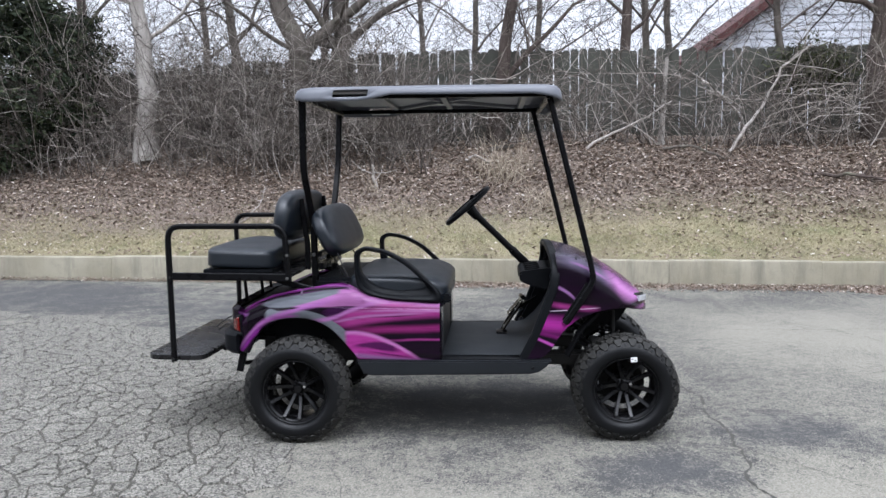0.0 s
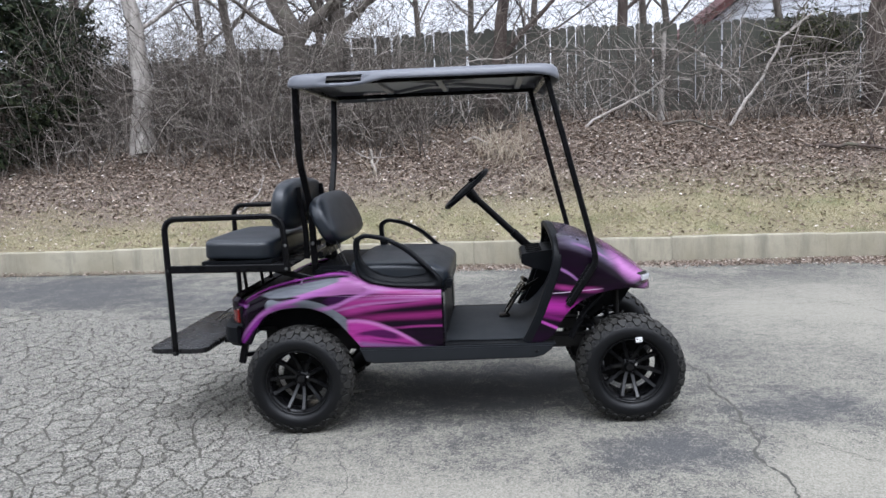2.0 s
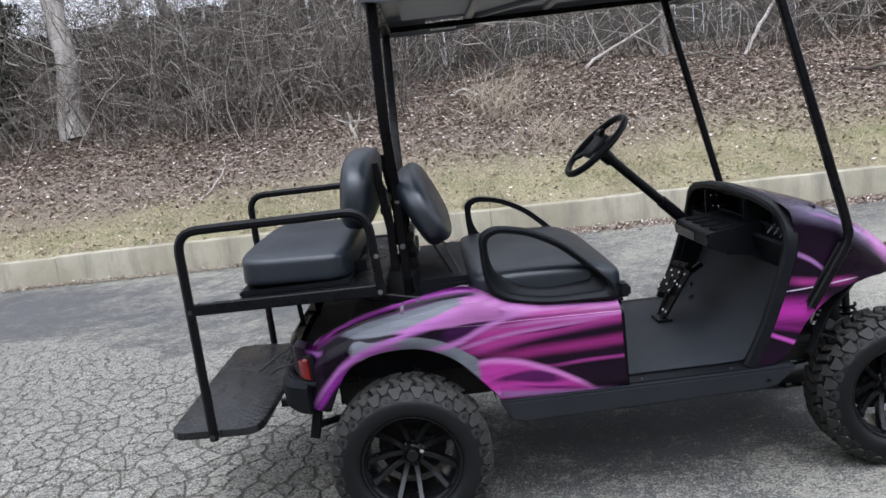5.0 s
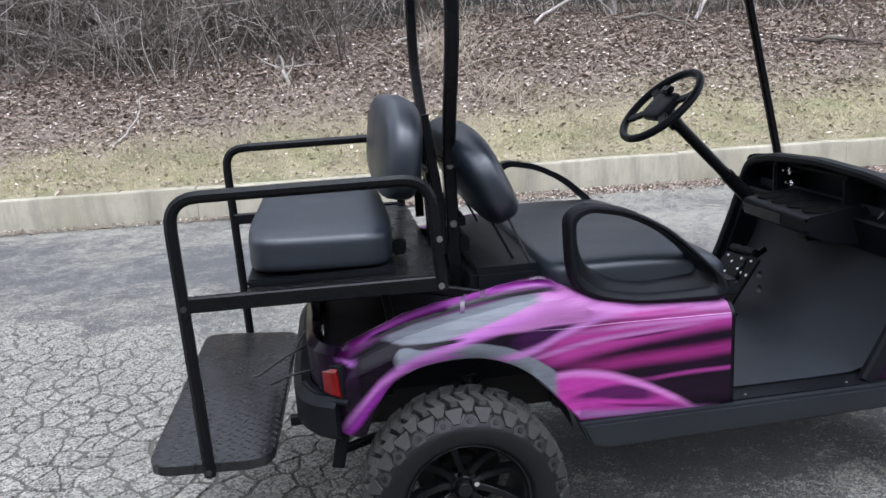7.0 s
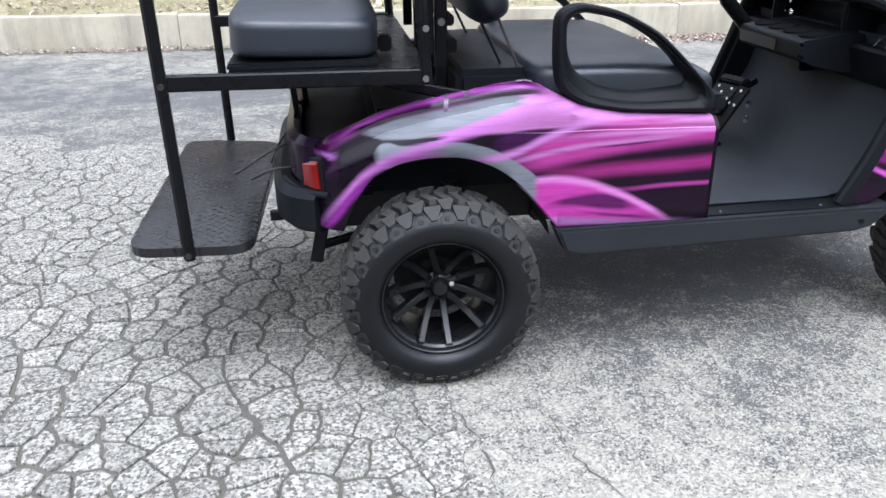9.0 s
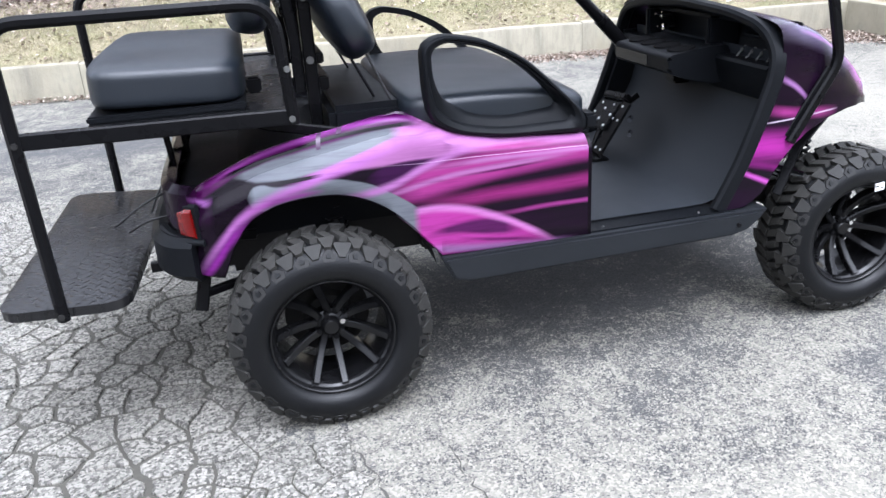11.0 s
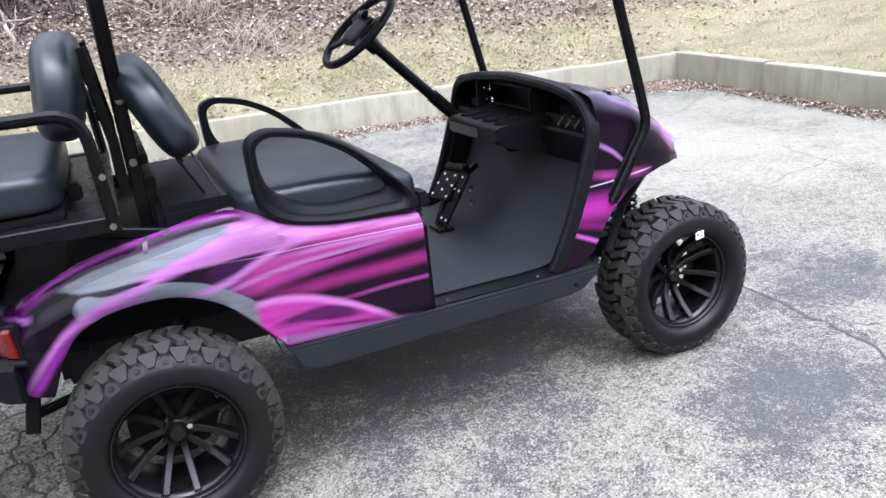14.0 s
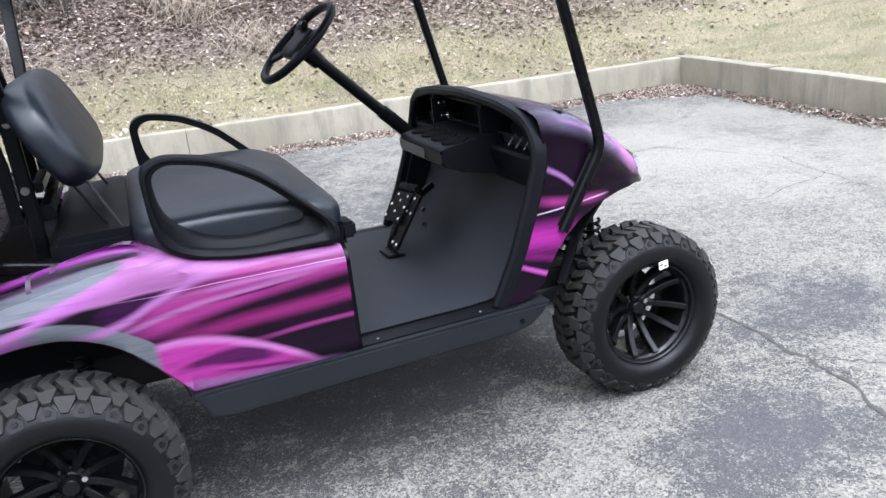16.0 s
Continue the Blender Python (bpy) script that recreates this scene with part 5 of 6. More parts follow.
def body_side(flip):
    """One flank of the rear body, with its arch, rolled crest and inner ledge."""
    bm = bmesh.new()
    xs = sorted({round(float(v), 4) for v in np.linspace(-0.385, 0.755, 64)} | {0.305, 0.24, -0.292, -0.284})
    rows = []
    for x in xs:
        zb, zt = lerp_line(ARCH, x), lerp_line(CREST, x)
        tail = max(0.0, (-0.27 - x) / 0.115)
        y0 = -0.045 + 0.080 * tail ** 2.4
        bulge = 0.012 * math.exp(-((x + 0.02) / 0.2) ** 2)
        ridge = min(1.0, max(0.0, (0.32 - x) / 0.14))
        drop = 0.040 * ridge
        col = [(y0 + 0.035, zb + 0.006), (y0 + 0.006, zb), (y0, zb + 0.008)]
        shoulder = zt - 0.078 * ridge - 0.03 * (1 - ridge)
        for t in (0.15, 0.35, 0.55, 0.75, 0.9, 1.0):
            col.append((y0 - bulge * math.sin(t * 3.0), zb + 0.008 + (shoulder - zb - 0.008) * t))
        # sloping sheet, groove, then the rolled ridge
        col += [(y0 + 0.010, shoulder + (zt - drop - shoulder) * 0.45), (y0 + 0.026, zt - drop - 0.004), (y0 + 0.033, zt - drop - 0.005 * ridge), (y0 + 0.037, zt - drop * 0.9)]
        col += [(y0 + 0.039, zt - drop * 0.62), (y0 + 0.048, zt - drop * 0.25), (y0 + 0.060, zt - drop * 0.05), (y0 + 0.076, zt)]
        col += [(y0 + 0.095, zt - 0.003), (y0 + 0.12, zt - 0.012 * ridge), (y0 + 0.15, zt - 0.03 * ridge), (y0 + 0.17, zt - 0.02 - 0.05 * ridge)]
        rows.append([bm.verts.new((x, (2 * YC - y) if flip else y, z)) for y, z in col])
    skin(bm, rows, wrap=False)
    front = [bm.verts.new((v.co.x, (2 * YC - 0.09) if flip else 0.09, v.co.z)) for v in rows[-1]]
    skin(bm, [rows[-1], front], wrap=False)
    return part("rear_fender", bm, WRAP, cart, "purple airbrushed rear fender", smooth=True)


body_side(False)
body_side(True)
# scraps of clear film left on the ridge
for x0, x1, s0, s1 in ((-0.006, 0.006, 0, 5), (0.048, 0.062, 2, 5), (0.185, 0.232, 3, 5)):
    bm = bmesh.new()
    rows = []
    for x in (x0, (x0 + x1) / 2, x1):
        zt = lerp_line(CREST, x)
        col = [(-0.009, zt - 0.034), (-0.0075, zt - 0.0235), (0.0015, zt - 0.008), (0.0145, zt + 0.0005), (0.031, zt + 0.0025), (0.05, zt - 0.0005)][s0:s1 + 1]
        rows.append([bm.verts.new((x + 0.25 * (y - 0.01), y, z)) for y, z in col])
    skin(bm, rows, wrap=False)
    part("film_scrap", bm, FILM, cart, "scrap of clear film on the fender ridge", smooth=True)
bm = bmesh.new()
box(bm, 0.69, 0.748, 0.0, 2 * YC, 0.447, 0.74, 0.012)
part("seat_riser", bm, PLASTIC, cart, smooth=True)
bm = bmesh.new()
box(bm, -0.20, 0.30, 0.12, 2 * YC - 0.12, 0.70, 0.765, 0.02)
part("bag_well", bm, PLASTIC, cart, smooth=True)
bm = bmesh.new()
box(bm, -0.385, -0.202, 0.06, 2 * YC - 0.06, 0.58, 0.705, 0.02)
part("tail_deck", bm, PLASTIC, cart, smooth=True)
bm = bmesh.new()
box(bm, 0.045, 0.26, 0.115, 2 * YC - 0.115, 0.767, 0.866, 0.02)
part("well_box", bm, PLASTIC, cart, smooth=True)
bm = bmesh.new()
for x0, x1, z0, z1 in ((-0.31, 0.26, 0.50, 0.70),):
    box(bm, x0, x1, 0.17, 2 * YC - 0.17, z0, z1, 0.03)
part("wheel_well", bm, PLASTIC, cart, smooth=True)


def inner_arch(flip):
    bm = bmesh.new()
    rows = []
    for a in np.linspace(0.12, math.pi - 0.42, 22):
        x, z = -0.02 + 0.315 * math.cos(a), 0.375 + 0.30 * math.sin(a)
        rows.append([bm.verts.new((x, (2 * YC - y) if flip else y, z)) for y in (-0.012, 0.06, 0.20)])
    skin(bm, rows, wrap=False)
    part("arch_liner", bm, PLASTIC, cart, smooth="all")


inner_arch(False)
inner_arch(True)

# tail: bumper, lamps
bm = bmesh.new()
sweep(bm, fillet([(-0.350, 0.000, 0.525), (-0.405, 0.028, 0.525), (-0.440, 0.10, 0.525), (-0.450, 0.22, 0.525), (-0.450, 2 * YC - 0.22, 0.525), (-0.440, 2 * YC - 0.10, 0.525), (-0.405, 2 * YC - 0.028, 0.525), (-0.350, 2 * YC, 0.525)], 0.05), rect(0.07, 0.125, 0.022), up=(0, 0, 1))
part("rear_bumper", bm, PLASTIC, cart, smooth=True)
bm = bmesh.new()
sweep(bm, fillet([(-0.345, 0.010, 0.655), (-0.385, 0.040, 0.655), (-0.410, 0.12, 0.655), (-0.415, 0.25, 0.655), (-0.415, 2 * YC - 0.25, 0.655), (-0.410, 2 * YC - 0.12, 0.655), (-0.385, 2 * YC - 0.040, 0.655), (-0.345, 2 * YC - 0.010, 0.655)], 0.05), rect(0.04, 0.14, 0.02), up=(0, 0, 1))
part("tail_panel", bm, WRAP, cart, "purple and black tail panel", smooth=True)
for flip in (False, True):
    bm = bmesh.new()
    pts = fillet([(-0.346, -0.016, 0.628), (-0.366, 0.000, 0.626), (-0.384, 0.026, 0.624)], 0.012)
    sweep(bm, mirrored(pts) if flip else pts, rect(0.020, 0.085, 0.009), up=(0, 0, 1), scales=[1.0 - 0.02 * i for i in range(len(pts))])
    lamp = part("tail_lamp", bm, RED_LENS, cart, "red wrap-round tail lamp", smooth=True)
    bm = bmesh.new()
    pts = fillet([(-0.334, -0.022, 0.626), (-0.364, 0.006, 0.624), (-0.396, 0.05, 0.622)], 0.012)
    sweep(bm, mirrored(pts) if flip else pts, rect(0.014, 0.112, 0.006), up=(0, 0, 1))
    part("lamp_bezel", bm, PLASTIC, lamp, smooth=True)
    bm = bmesh.new()
    pts = fillet([(-0.325, -0.030, 0.578), (-0.372, 0.000, 0.576), (-0.418, 0.060, 0.582), (-0.440, 0.12, 0.586)], 0.02)
    sweep(bm, mirrored(pts) if flip else pts, rect(0.026, 0.018, 0.006), up=(0, 0, 1))
    part("lamp_trim", bm, PLASTIC, cart, smooth=True)

# -- rocker, floor --
for flip in (False, True):
    bm = bmesh.new()
    y0, y1 = (2 * YC - 0.02, 2 * YC + 0.065) if flip else (-0.065, 0.02)
    prism(bm, [(0.30, 0.444), (0.33, 0.375), (0.38, 0.362), (1.22, 0.378), (1.27, 0.390), (1.31, 0.420), (1.335, 0.450)], y0, y1, 0.008)
    part("rocker_panel", bm, ROCKER, cart, smooth=True)
for flip in (False, True):
    bm = bmesh.new()
    y = 2 * YC + 0.064 if flip else -0.064
    e = 1 if flip else -1
    rod(bm, (1.235, y, 0.412), (1.235, y + e * 0.004, 0.412), 0.008, 10)
    part("rocker_bolt", bm, STEEL, cart)
bm = bmesh.new()
box(bm, 0.70, 1.24, -0.045, 2 * YC + 0.045, 0.425, 0.452, 0.006)
part("floor_pan", bm, PLASTIC, cart, smooth=True)
bm = bmesh.new()
rows = []
for j in range(27):
    y = 0.03 + (2 * YC - 0.06) * j / 26
    rows.append([bm.verts.new((x, y, z + (0.0012 if j % 2 else 0.0))) for x, z in ((0.755, 0.4545), (0.77, 0.458), (1.10, 0.458), (1.17, 0.461), (1.23, 0.478), (1.29, 0.53), (1.345, 0.60), (1.385, 0.68), (1.405, 0.76), (1.41, 0.84), (1.40, 0.90))])
skin(bm, rows, wrap=False)
part("floor_mat", bm, MAT, cart, "dark grey rubber floor mat running up the toe board", smooth=True)
for x in (0.806, 1.123):
    bm = bmesh.new()
    lathe(bm, [(0.0, 0.0), (0.0035, 0.0008), (0.005, 0.003)], Matrix.Translation((x, -0.018, 0.456)) @ Matrix.Rotation(radians(90), 4, "X") @ Matrix.Rotation(math.pi, 4, "X"), 12)
    part("floor_screw", bm, ZINC, cart)

# -- front cowl --
SIDE_LOW = [(1.18, 0.452), (1.28, 0.455), (1.335, 0.50), (1.375, 0.575), (1.42, 0.625), (1.48, 0.668), (1.56, 0.698), (1.64, 0.712), (1.74, 0.712), (1.82, 0.69), (1.885, 0.67)]
TOP_MID = [(1.33, 1.015), (1.42, 1.008), (1.53, 0.98), (1.66, 0.914), (1.725, 0.876), (1.80, 0.822), (1.885, 0.742)]
HALF = [(1.18, 0.535), (1.40, 0.53), (1.52, 0.512), (1.62, 0.485), (1.70, 0.452), (1.78, 0.395), (1.84, 0.32), (1.885, 0.21)]
LIFT = [(1.35, 0.90), (1.50, 0.80), (1.62, 0.60), (1.72, 0.36), (1.80, 0.20), (1.885, 0.10)]
BACK = [(0.45, 1.20), (0.59, 1.268), (0.73, 1.320), (0.845, 1.356), (0.93, 1.366), (1.035, 1.352)]


def back_x(z):
    return float(np.interp(z, [b[0] for b in BACK], [b[1] for b in BACK]))


bm = bmesh.new()
rows = []
for t in np.linspace(0, 1, 25):
    row = []
    for s in np.linspace(-1, 1, 41):
        # s runs up the near side, over the top, and down the far side
        a = abs(s)
        lowmost = 1.0 - min(1.0, (a - 0.45) / 0.55) if a > 0.45 else 1.0
        zr = 0.45 + lowmost * 0.52 if a > 0.45 else 0.97 + 0.045 * (1 - (a / 0.45) ** 2.6)
        xb = back_x(zr)
        x = xb + (1.885 - xb) * t ** 0.92
        zlow, ztop, w = lerp_line(SIDE_LOW, x), lerp_line(TOP_MID, x) if x > 1.33 else 1.03, lerp_line(HALF, x)
        if a > 0.45:
            share = (a - 0.45) / 0.55
            lift = lerp_line(LIFT, x)
            shoulder = zlow + (ztop - zlow) * lift
            z = shoulder + (zlow - shoulder) * share
            y = w * (1.0 - 0.035 * (1 - share) ** 3)
        else:
            q = a / 0.45
            lift = lerp_line(LIFT, x)
            z = ztop - (ztop - zlow) * (1 - lift) * q ** float(np.interp(x, [1.4, 1.75], [3.2, 2.0]))
            y = w * 0.965 * math.sin(q * math.pi / 2) ** 0.86
        row.append(bm.verts.new((x, YC + (y if s > 0 else -y), z)))
    rows.append(row)
skin(bm, rows, wrap=False)
nose = rows[-1]
c0 = [bm.verts.new((v.co.x - 0.02, YC + (v.co.y - YC) * 0.86, 0.765 + (v.co.z - 0.765) * 0.7)) for v in nose]
skin(bm, [nose, c0], wrap=False)
cowl = part("front_cowl", bm, WRAP, cart, "purple and black airbrushed front cowl", smooth="all")

# black rim round the cockpit side of the cowl
near = [(1.188, -0.018, 0.452), (1.258, -0.018, 0.59), (1.310, -0.018, 0.731), (1.348, -0.016, 0.845), (1.358, -0.006, 0.905), (1.356, 0.025, 0.952), (1.352, 0.085, 0.985), (1.348, 0.22, 1.008)]
path = near + [(1.346, YC, 1.022)] + mirrored(near)[::-1]
bm = bmesh.new()
sweep(bm, fillet(path, 0.05, 4), rect(0.030, 0.050, 0.008), up=(1, 0, 0))
part("cowl_trim", bm, PLASTIC, cart, "black moulded dash surround", smooth=True)
for flip in (False, True):
    bm = bmesh.new()
    out = [(1.19, 0.452), (1.262, 0.59), (1.313, 0.731), (1.350, 0.845), (1.352, 0.88), (1.41, 0.88), (1.41, 0.80), (1.40, 0.70), (1.35, 0.58), (1.27, 0.47)]
    prism(bm, out, *((2 * YC - 0.022, 2 * YC - 0.004) if flip else (0.004, 0.022)))
    part("cowl_liner", bm, PLASTIC, cart)

# dash: back wall, shelf, dividers, cup tray
bm = bmesh.new()
box(bm, 1.462, 1.475, 0.05, 2 * YC - 0.05, 0.78, 0.985, 0.004)
box(bm, 1.345, 1.465, 0.352, 0.380, 0.86, 0.985, 0.008)
box(bm, 1.345, 1.465, 0.775, 0.80, 0.86, 0.985, 0.008)
box(bm, 1.385, 1.47, 0.14, 2 * YC - 0.14, 0.972, 0.984, 0.004)
part("dash_shelf", bm, PLASTIC, cart, smooth=True)
bm = bmesh.new()
prism(bm, [(1.352, 0.868), (1.345, 0.858), (1.356, 0.812), (1.386, 0.752), (1.412, 0.742), (1.47, 0.80), (1.47, 0.868)], 0.02, 2 * YC - 0.02, 0.008)
part("dash_panel", bm, PLASTIC, cart, smooth=True)
bm = bmesh.new()
out = fillet([(1.178, 0, 0.822), (1.176, 0, 0.868), (1.188, 0, 0.879), (1.335, 0, 0.898), (1.40, 0, 0.895), (1.40, 0, 0.775), (1.335, 0, 0.775), (1.24, 0, 0.797)], 0.014, 4, True)
prism(bm, [(p.x, p.z) for p in out], 0.305, 0.705, 0.010)
cups = part("cup_tray", bm, PLASTIC, cart, "black four-cup holder tray", smooth=True)
# flat black discs on the tray stand for the shade inside the cup openings
for i in range(4):
    y = 0.362 + i * 0.094
    m = Matrix.Translation((1.252, y, 0.8885)) @ Matrix.Rotation(radians(-7.6), 4, "Y") @ Matrix.Diagonal((1.0, 1.0, 1.0, 1))
    bm = bmesh.new()
    lathe(bm, [(0.0, 0.0016), (0.038, 0.0016), (0.040, 0.004), (0.044, 0.0045), (0.046, 0.0005)], m @ Matrix.Rotation(radians(90), 4, "X"), 28)
    part("cup_shade_disc", bm, CUP_SHADE, cups, "round cup opening, its shaded inside a flat black disc", smooth=True)
bm = bmesh.new()
prism(bm, [(1.1745, 0.828), (1.1745, 0.864), (1.1765, 0.864), (1.1765, 0.828)], 0.45, 0.69)
part("tray_edge", bm, GLOSS_BLACK, cups, "glossy front face strip")
for i in range(4):
    bm = bmesh.new()
    y = 0.085 + i * 0.052
    rod(bm, (1.400, y, 0.888), (1.382, y, 0.868), 0.0036, 8)
    rod(bm, (1.415, y, 0.897), (1.398, y, 0.887), 0.0062, 8)
    part("toggle_switch", bm, ZINC, cart, smooth=True)
bm = bmesh.new()
box(bm, 1.415, 1.462, 0.05, 0.285, 0.868, 0.935, 0.008)
part("switch_plate", bm, PLASTIC, cart, smooth=True)
for y, z, r in ((0.735, 0.958, 0.014), (0.715, 0.915, 0.011)):
    bm = bmesh.new()
    rod(bm, (1.422, y, z), (1.375, y, z), r, 14)
    rod(bm, (1.378, y, z), (1.352, y, z + 0.004), r * 0.35, 8)
    part("key_switch", bm, CHROME, cart, smooth=True)
bm = bmesh.new()
box(bm, 1.33, 1.40, 0.53, 0.60, 0.735, 0.775, 0.008)
part("dash_bracket", bm, STEEL, cart)

# nose: brow, grille void, lamps
bm = bmesh.new()
prism(bm, [(1.50, 0.715), (1.80, 0.715), (1.80, 0.69), (1.74, 0.60), (1.68, 0.57), (1.54, 0.59)], 0.30, 2 * YC - 0.30, 0.02)
part("nose_grille", bm, PLASTIC, cart, smooth=True)
for flip in (False, True):
    bm = bmesh.new()
    pts = [(1.822, 0.185, 0.744), (1.856, 0.240, 0.740), (1.878, 0.30, 0.737)]
    sweep(bm, mirrored(pts) if flip else pts, rect(0.018, 0.034, 0.006), up=(0, 0, 1))
    part("headlamp", bm, CLEAR_LENS, cart, "clear headlamp under a black brow", smooth=True)
    bm = bmesh.new()
    pts = [(1.790, 0.175, 0.766), (1.830, 0.23, 0.762), (1.862, 0.30, 0.757)]
    sweep(bm, mirrored(pts) if flip else pts, rect(0.018, 0.020, 0.006), up=(0, 0, 1))
    part("lamp_brow", bm, GLOSS_BLACK, cart, smooth=True)

# -- seats --
bm = bmesh.new()
cushion(bm, (0.55, 2 * YC - 0.06, 0.160), pose(0.512, YC - 0.01, 0.800, 0, 1.5, 0), 9, 14, lambda q: Vector((q.x, q.y, q.z + (0.010 * math.cos(q.x * 5) if q.z > 0 else 0) - (0.03 * max(0, q.x - 0.17) / 0.1 if q.z > 0 else 0))))
part("front_seat_cushion", bm, VINYL, cart, "black vinyl front bench cushion", smooth="all")
bm = bmesh.new()
box(bm, 0.22, 0.77, 0.01, 2 * YC - 0.01, 0.725, 0.755, 0.01)
part("seat_base", bm, PLASTIC, cart, smooth=True)
bm = bmesh.new()
box(bm, 0.76, 0.80, 0.02, 0.10, 0.745, 0.79, 0.008)
part("seat_latch", bm, PLASTIC, cart)


def dish(q, amount):
    return Vector((q.x + amount * (q.y / 0.42) ** 2 * 0.05, q.y, q.z))


bm = bmesh.new()
cushion(bm, (0.125, 0.92, 0.30), pose(0.108, YC, 1.114, 0, -25, 0), 3.6, 12, lambda q: Vector((q.x, q.y * (1 - 0.10 * max(0, q.z / 0.15) ** 2), q.z)))
part("front_seat_back", bm, VINYL, cart, "black vinyl front backrest", smooth="all")
bm = bmesh.new()
cushion(bm, (0.130, 0.92, 0.285), pose(-0.124, YC, 1.203, 0, 8, 0), 3.6, 12, lambda q: Vector((q.x, q.y * (1 - 0.10 * max(0, q.z / 0.15) ** 2), q.z)))
part("rear_seat_back", bm, VINYL, cart, "black vinyl rear-facing backrest", smooth="all")
bm = bmesh.new()
cushion(bm, (0.395, 0.93, 0.112), pose(-0.362, YC - 0.01, 0.975, 0, 2, 0), 7.5, 14, lambda q: Vector((q.x, q.y, q.z + (0.008 if q.z > 0 else 0) * math.cos(q.y * 3))))
part("rear_seat_cushion", bm, VINYL, cart, "black vinyl flip seat cushion", smooth="all")

# hip restraints
def resampled(pts, count):
    """A closed outline at even steps along its length."""
    pts = [Vector((p[0], 0, p[1])) for p in pts]
    pts = fillet(pts, 0.045, 5, True)
    run = [0.0]
    for a, b in zip(pts, pts[1:] + pts[:1]):
        run.append(run[-1] + (b - a).length)
    xs, zs = [p.x for p in pts] + [pts[0].x], [p.z for p in pts] + [pts[0].z]
    at = np.linspace(0, run[-1], count, endpoint=False)
    return [(float(np.interp(q, run, xs)), float(np.interp(q, run, zs))) for q in at]


outer = [(0.285, 1.028), (0.340, 1.053), (0.455, 1.032), (0.570, 0.973), (0.655, 0.895), (0.748, 0.800), (0.752, 0.750), (0.50, 0.762), (0.37, 0.784), (0.300, 0.822), (0.288, 0.90)]
inner = [(0.312, 1.012), (0.350, 1.031), (0.452, 1.011), (0.554, 0.956), (0.630, 0.887), (0.666, 0.842), (0.655, 0.826), (0.51, 0.813), (0.41, 0.833), (0.335, 0.885), (0.314, 0.94)]
for flip in (False, True):
    loops = list(zip(resampled(outer, 84), resampled(inner, 84)))
    bm = bmesh.new()
    rings = []
    for (ax, az), (bx, bz) in loops:
        ring = []
        for share, y in ((0.0, 0.03), (0.0, -0.016), (0.08, -0.026), (0.22, -0.030), (0.42, -0.030), (0.50, -0.020), (0.80, -0.022), (0.94, -0.018), (1.0, -0.008), (1.0, 0.03)):
            low = min(1.0, max(0.0, (0.90 - bz) / 0.06))
            y += 0.040 * low * max(0.0, share - 0.22)
            lean = 0.02 * (1.04 - (az + (bz - az) * share)) - 0.004
            yy = y + lean
            ring.append(bm.verts.new((ax + (bx - ax) * share, (2 * YC - 0.045 - yy) if flip else yy, az + (bz - az) * share)))
        rings.append(ring)
    skin(bm, rings, closed=True)
    part("hip_restraint", bm, PLASTIC, cart, "black moulded hip restraint", smooth=True)

# -- steering --
hub = Vector((0.888, 0.735, 1.212))
axis = Vector((-0.655, -0.05, 0.755)).normalized()
col_foot = Vector((1.228, 0.778, 0.875))
bm = bmesh.new()
rod(bm, hub - axis * 0.015, col_foot, 0.021, 14)
rod(bm, hub + axis * 0.005, hub - axis * 0.07, 0.034, 14, 0.026)
rod(bm, col_foot.lerp(hub, 0.25), col_foot - (hub - col_foot) * 0.12, 0.026, 12)
part("steering_column", bm, STEEL, cart, smooth=True)
fr = axis.to_track_quat("Z", "Y").to_matrix().to_4x4()
m = Matrix.Translation(hub + axis * 0.030) @ fr
bm = bmesh.new()
tube(bm, [m @ Vector((0.163 * math.cos(a), 0.163 * math.sin(a), 0.0)) for a in np.linspace(0, 2 * math.pi, 40, endpoint=False)], 0.0145, 10, closed=True)
sw = part("steering_wheel", bm, PLASTIC, cart, "black steering wheel with four spokes", smooth="all")
bm = bmesh.new()
cushion(bm, (0.155, 0.125, 0.036), m @ Matrix.Translation((0, 0, -0.004)), 4, 6)
part("wheel_boss", bm, PLASTIC, sw, smooth="all")
for a in (0.45, math.pi - 0.45, math.pi + 0.55, -0.55):
    bm = bmesh.new()
    q = [m @ Vector((r * math.cos(a), r * math.sin(a), h)) for r, h in ((0.05, -0.004), (0.11, -0.004), (0.160, 0.0))]
    sweep(bm, q, rect(0.034, 0.014, 0.004), up=axis)
    part("wheel_spoke", bm, PLASTIC, sw, smooth=True)
bm = bmesh.new()
box(bm, -0.028, 0.028, -0.016, 0.016, 0.012, 0.034, 0.006, m @ Matrix.Translation((0.0, 0.055, 0.0)))
part("card_clip", bm, STEEL, sw, smooth=True)

# -- pedals --
pm = Matrix.Translation((1.160, 0.755, 0.600)) @ Matrix.Rotation(radians(-50), 4, "Y") @ Matrix.Rotation(radians(6), 4, "Z")
bm = bmesh.new()
box(bm, -0.064, 0.060, -0.080, 0.076, -0.006, 0.006, 0.004, pm)
pedal = part("brake_pedal", bm, STEEL, cart, "black brake pedal plate with white rivets", smooth=True)
bm = bmesh.new()
box(bm, 0.064, 0.092, -0.112, 0.050, -0.008, 0.024, 0.006, pm)
part("park_latch", bm, STEEL, pedal, smooth=True)
bm = bmesh.new()
sweep(bm, [(1.085, 0.70, 0.462), (1.12, 0.71, 0.53), (1.19, 0.74, 0.60), (1.30, 0.75, 0.66)], rect(0.024, 0.02, 0.004), up=(0, 1, 0))
part("pedal_arm", bm, STEEL, pedal, smooth=True)
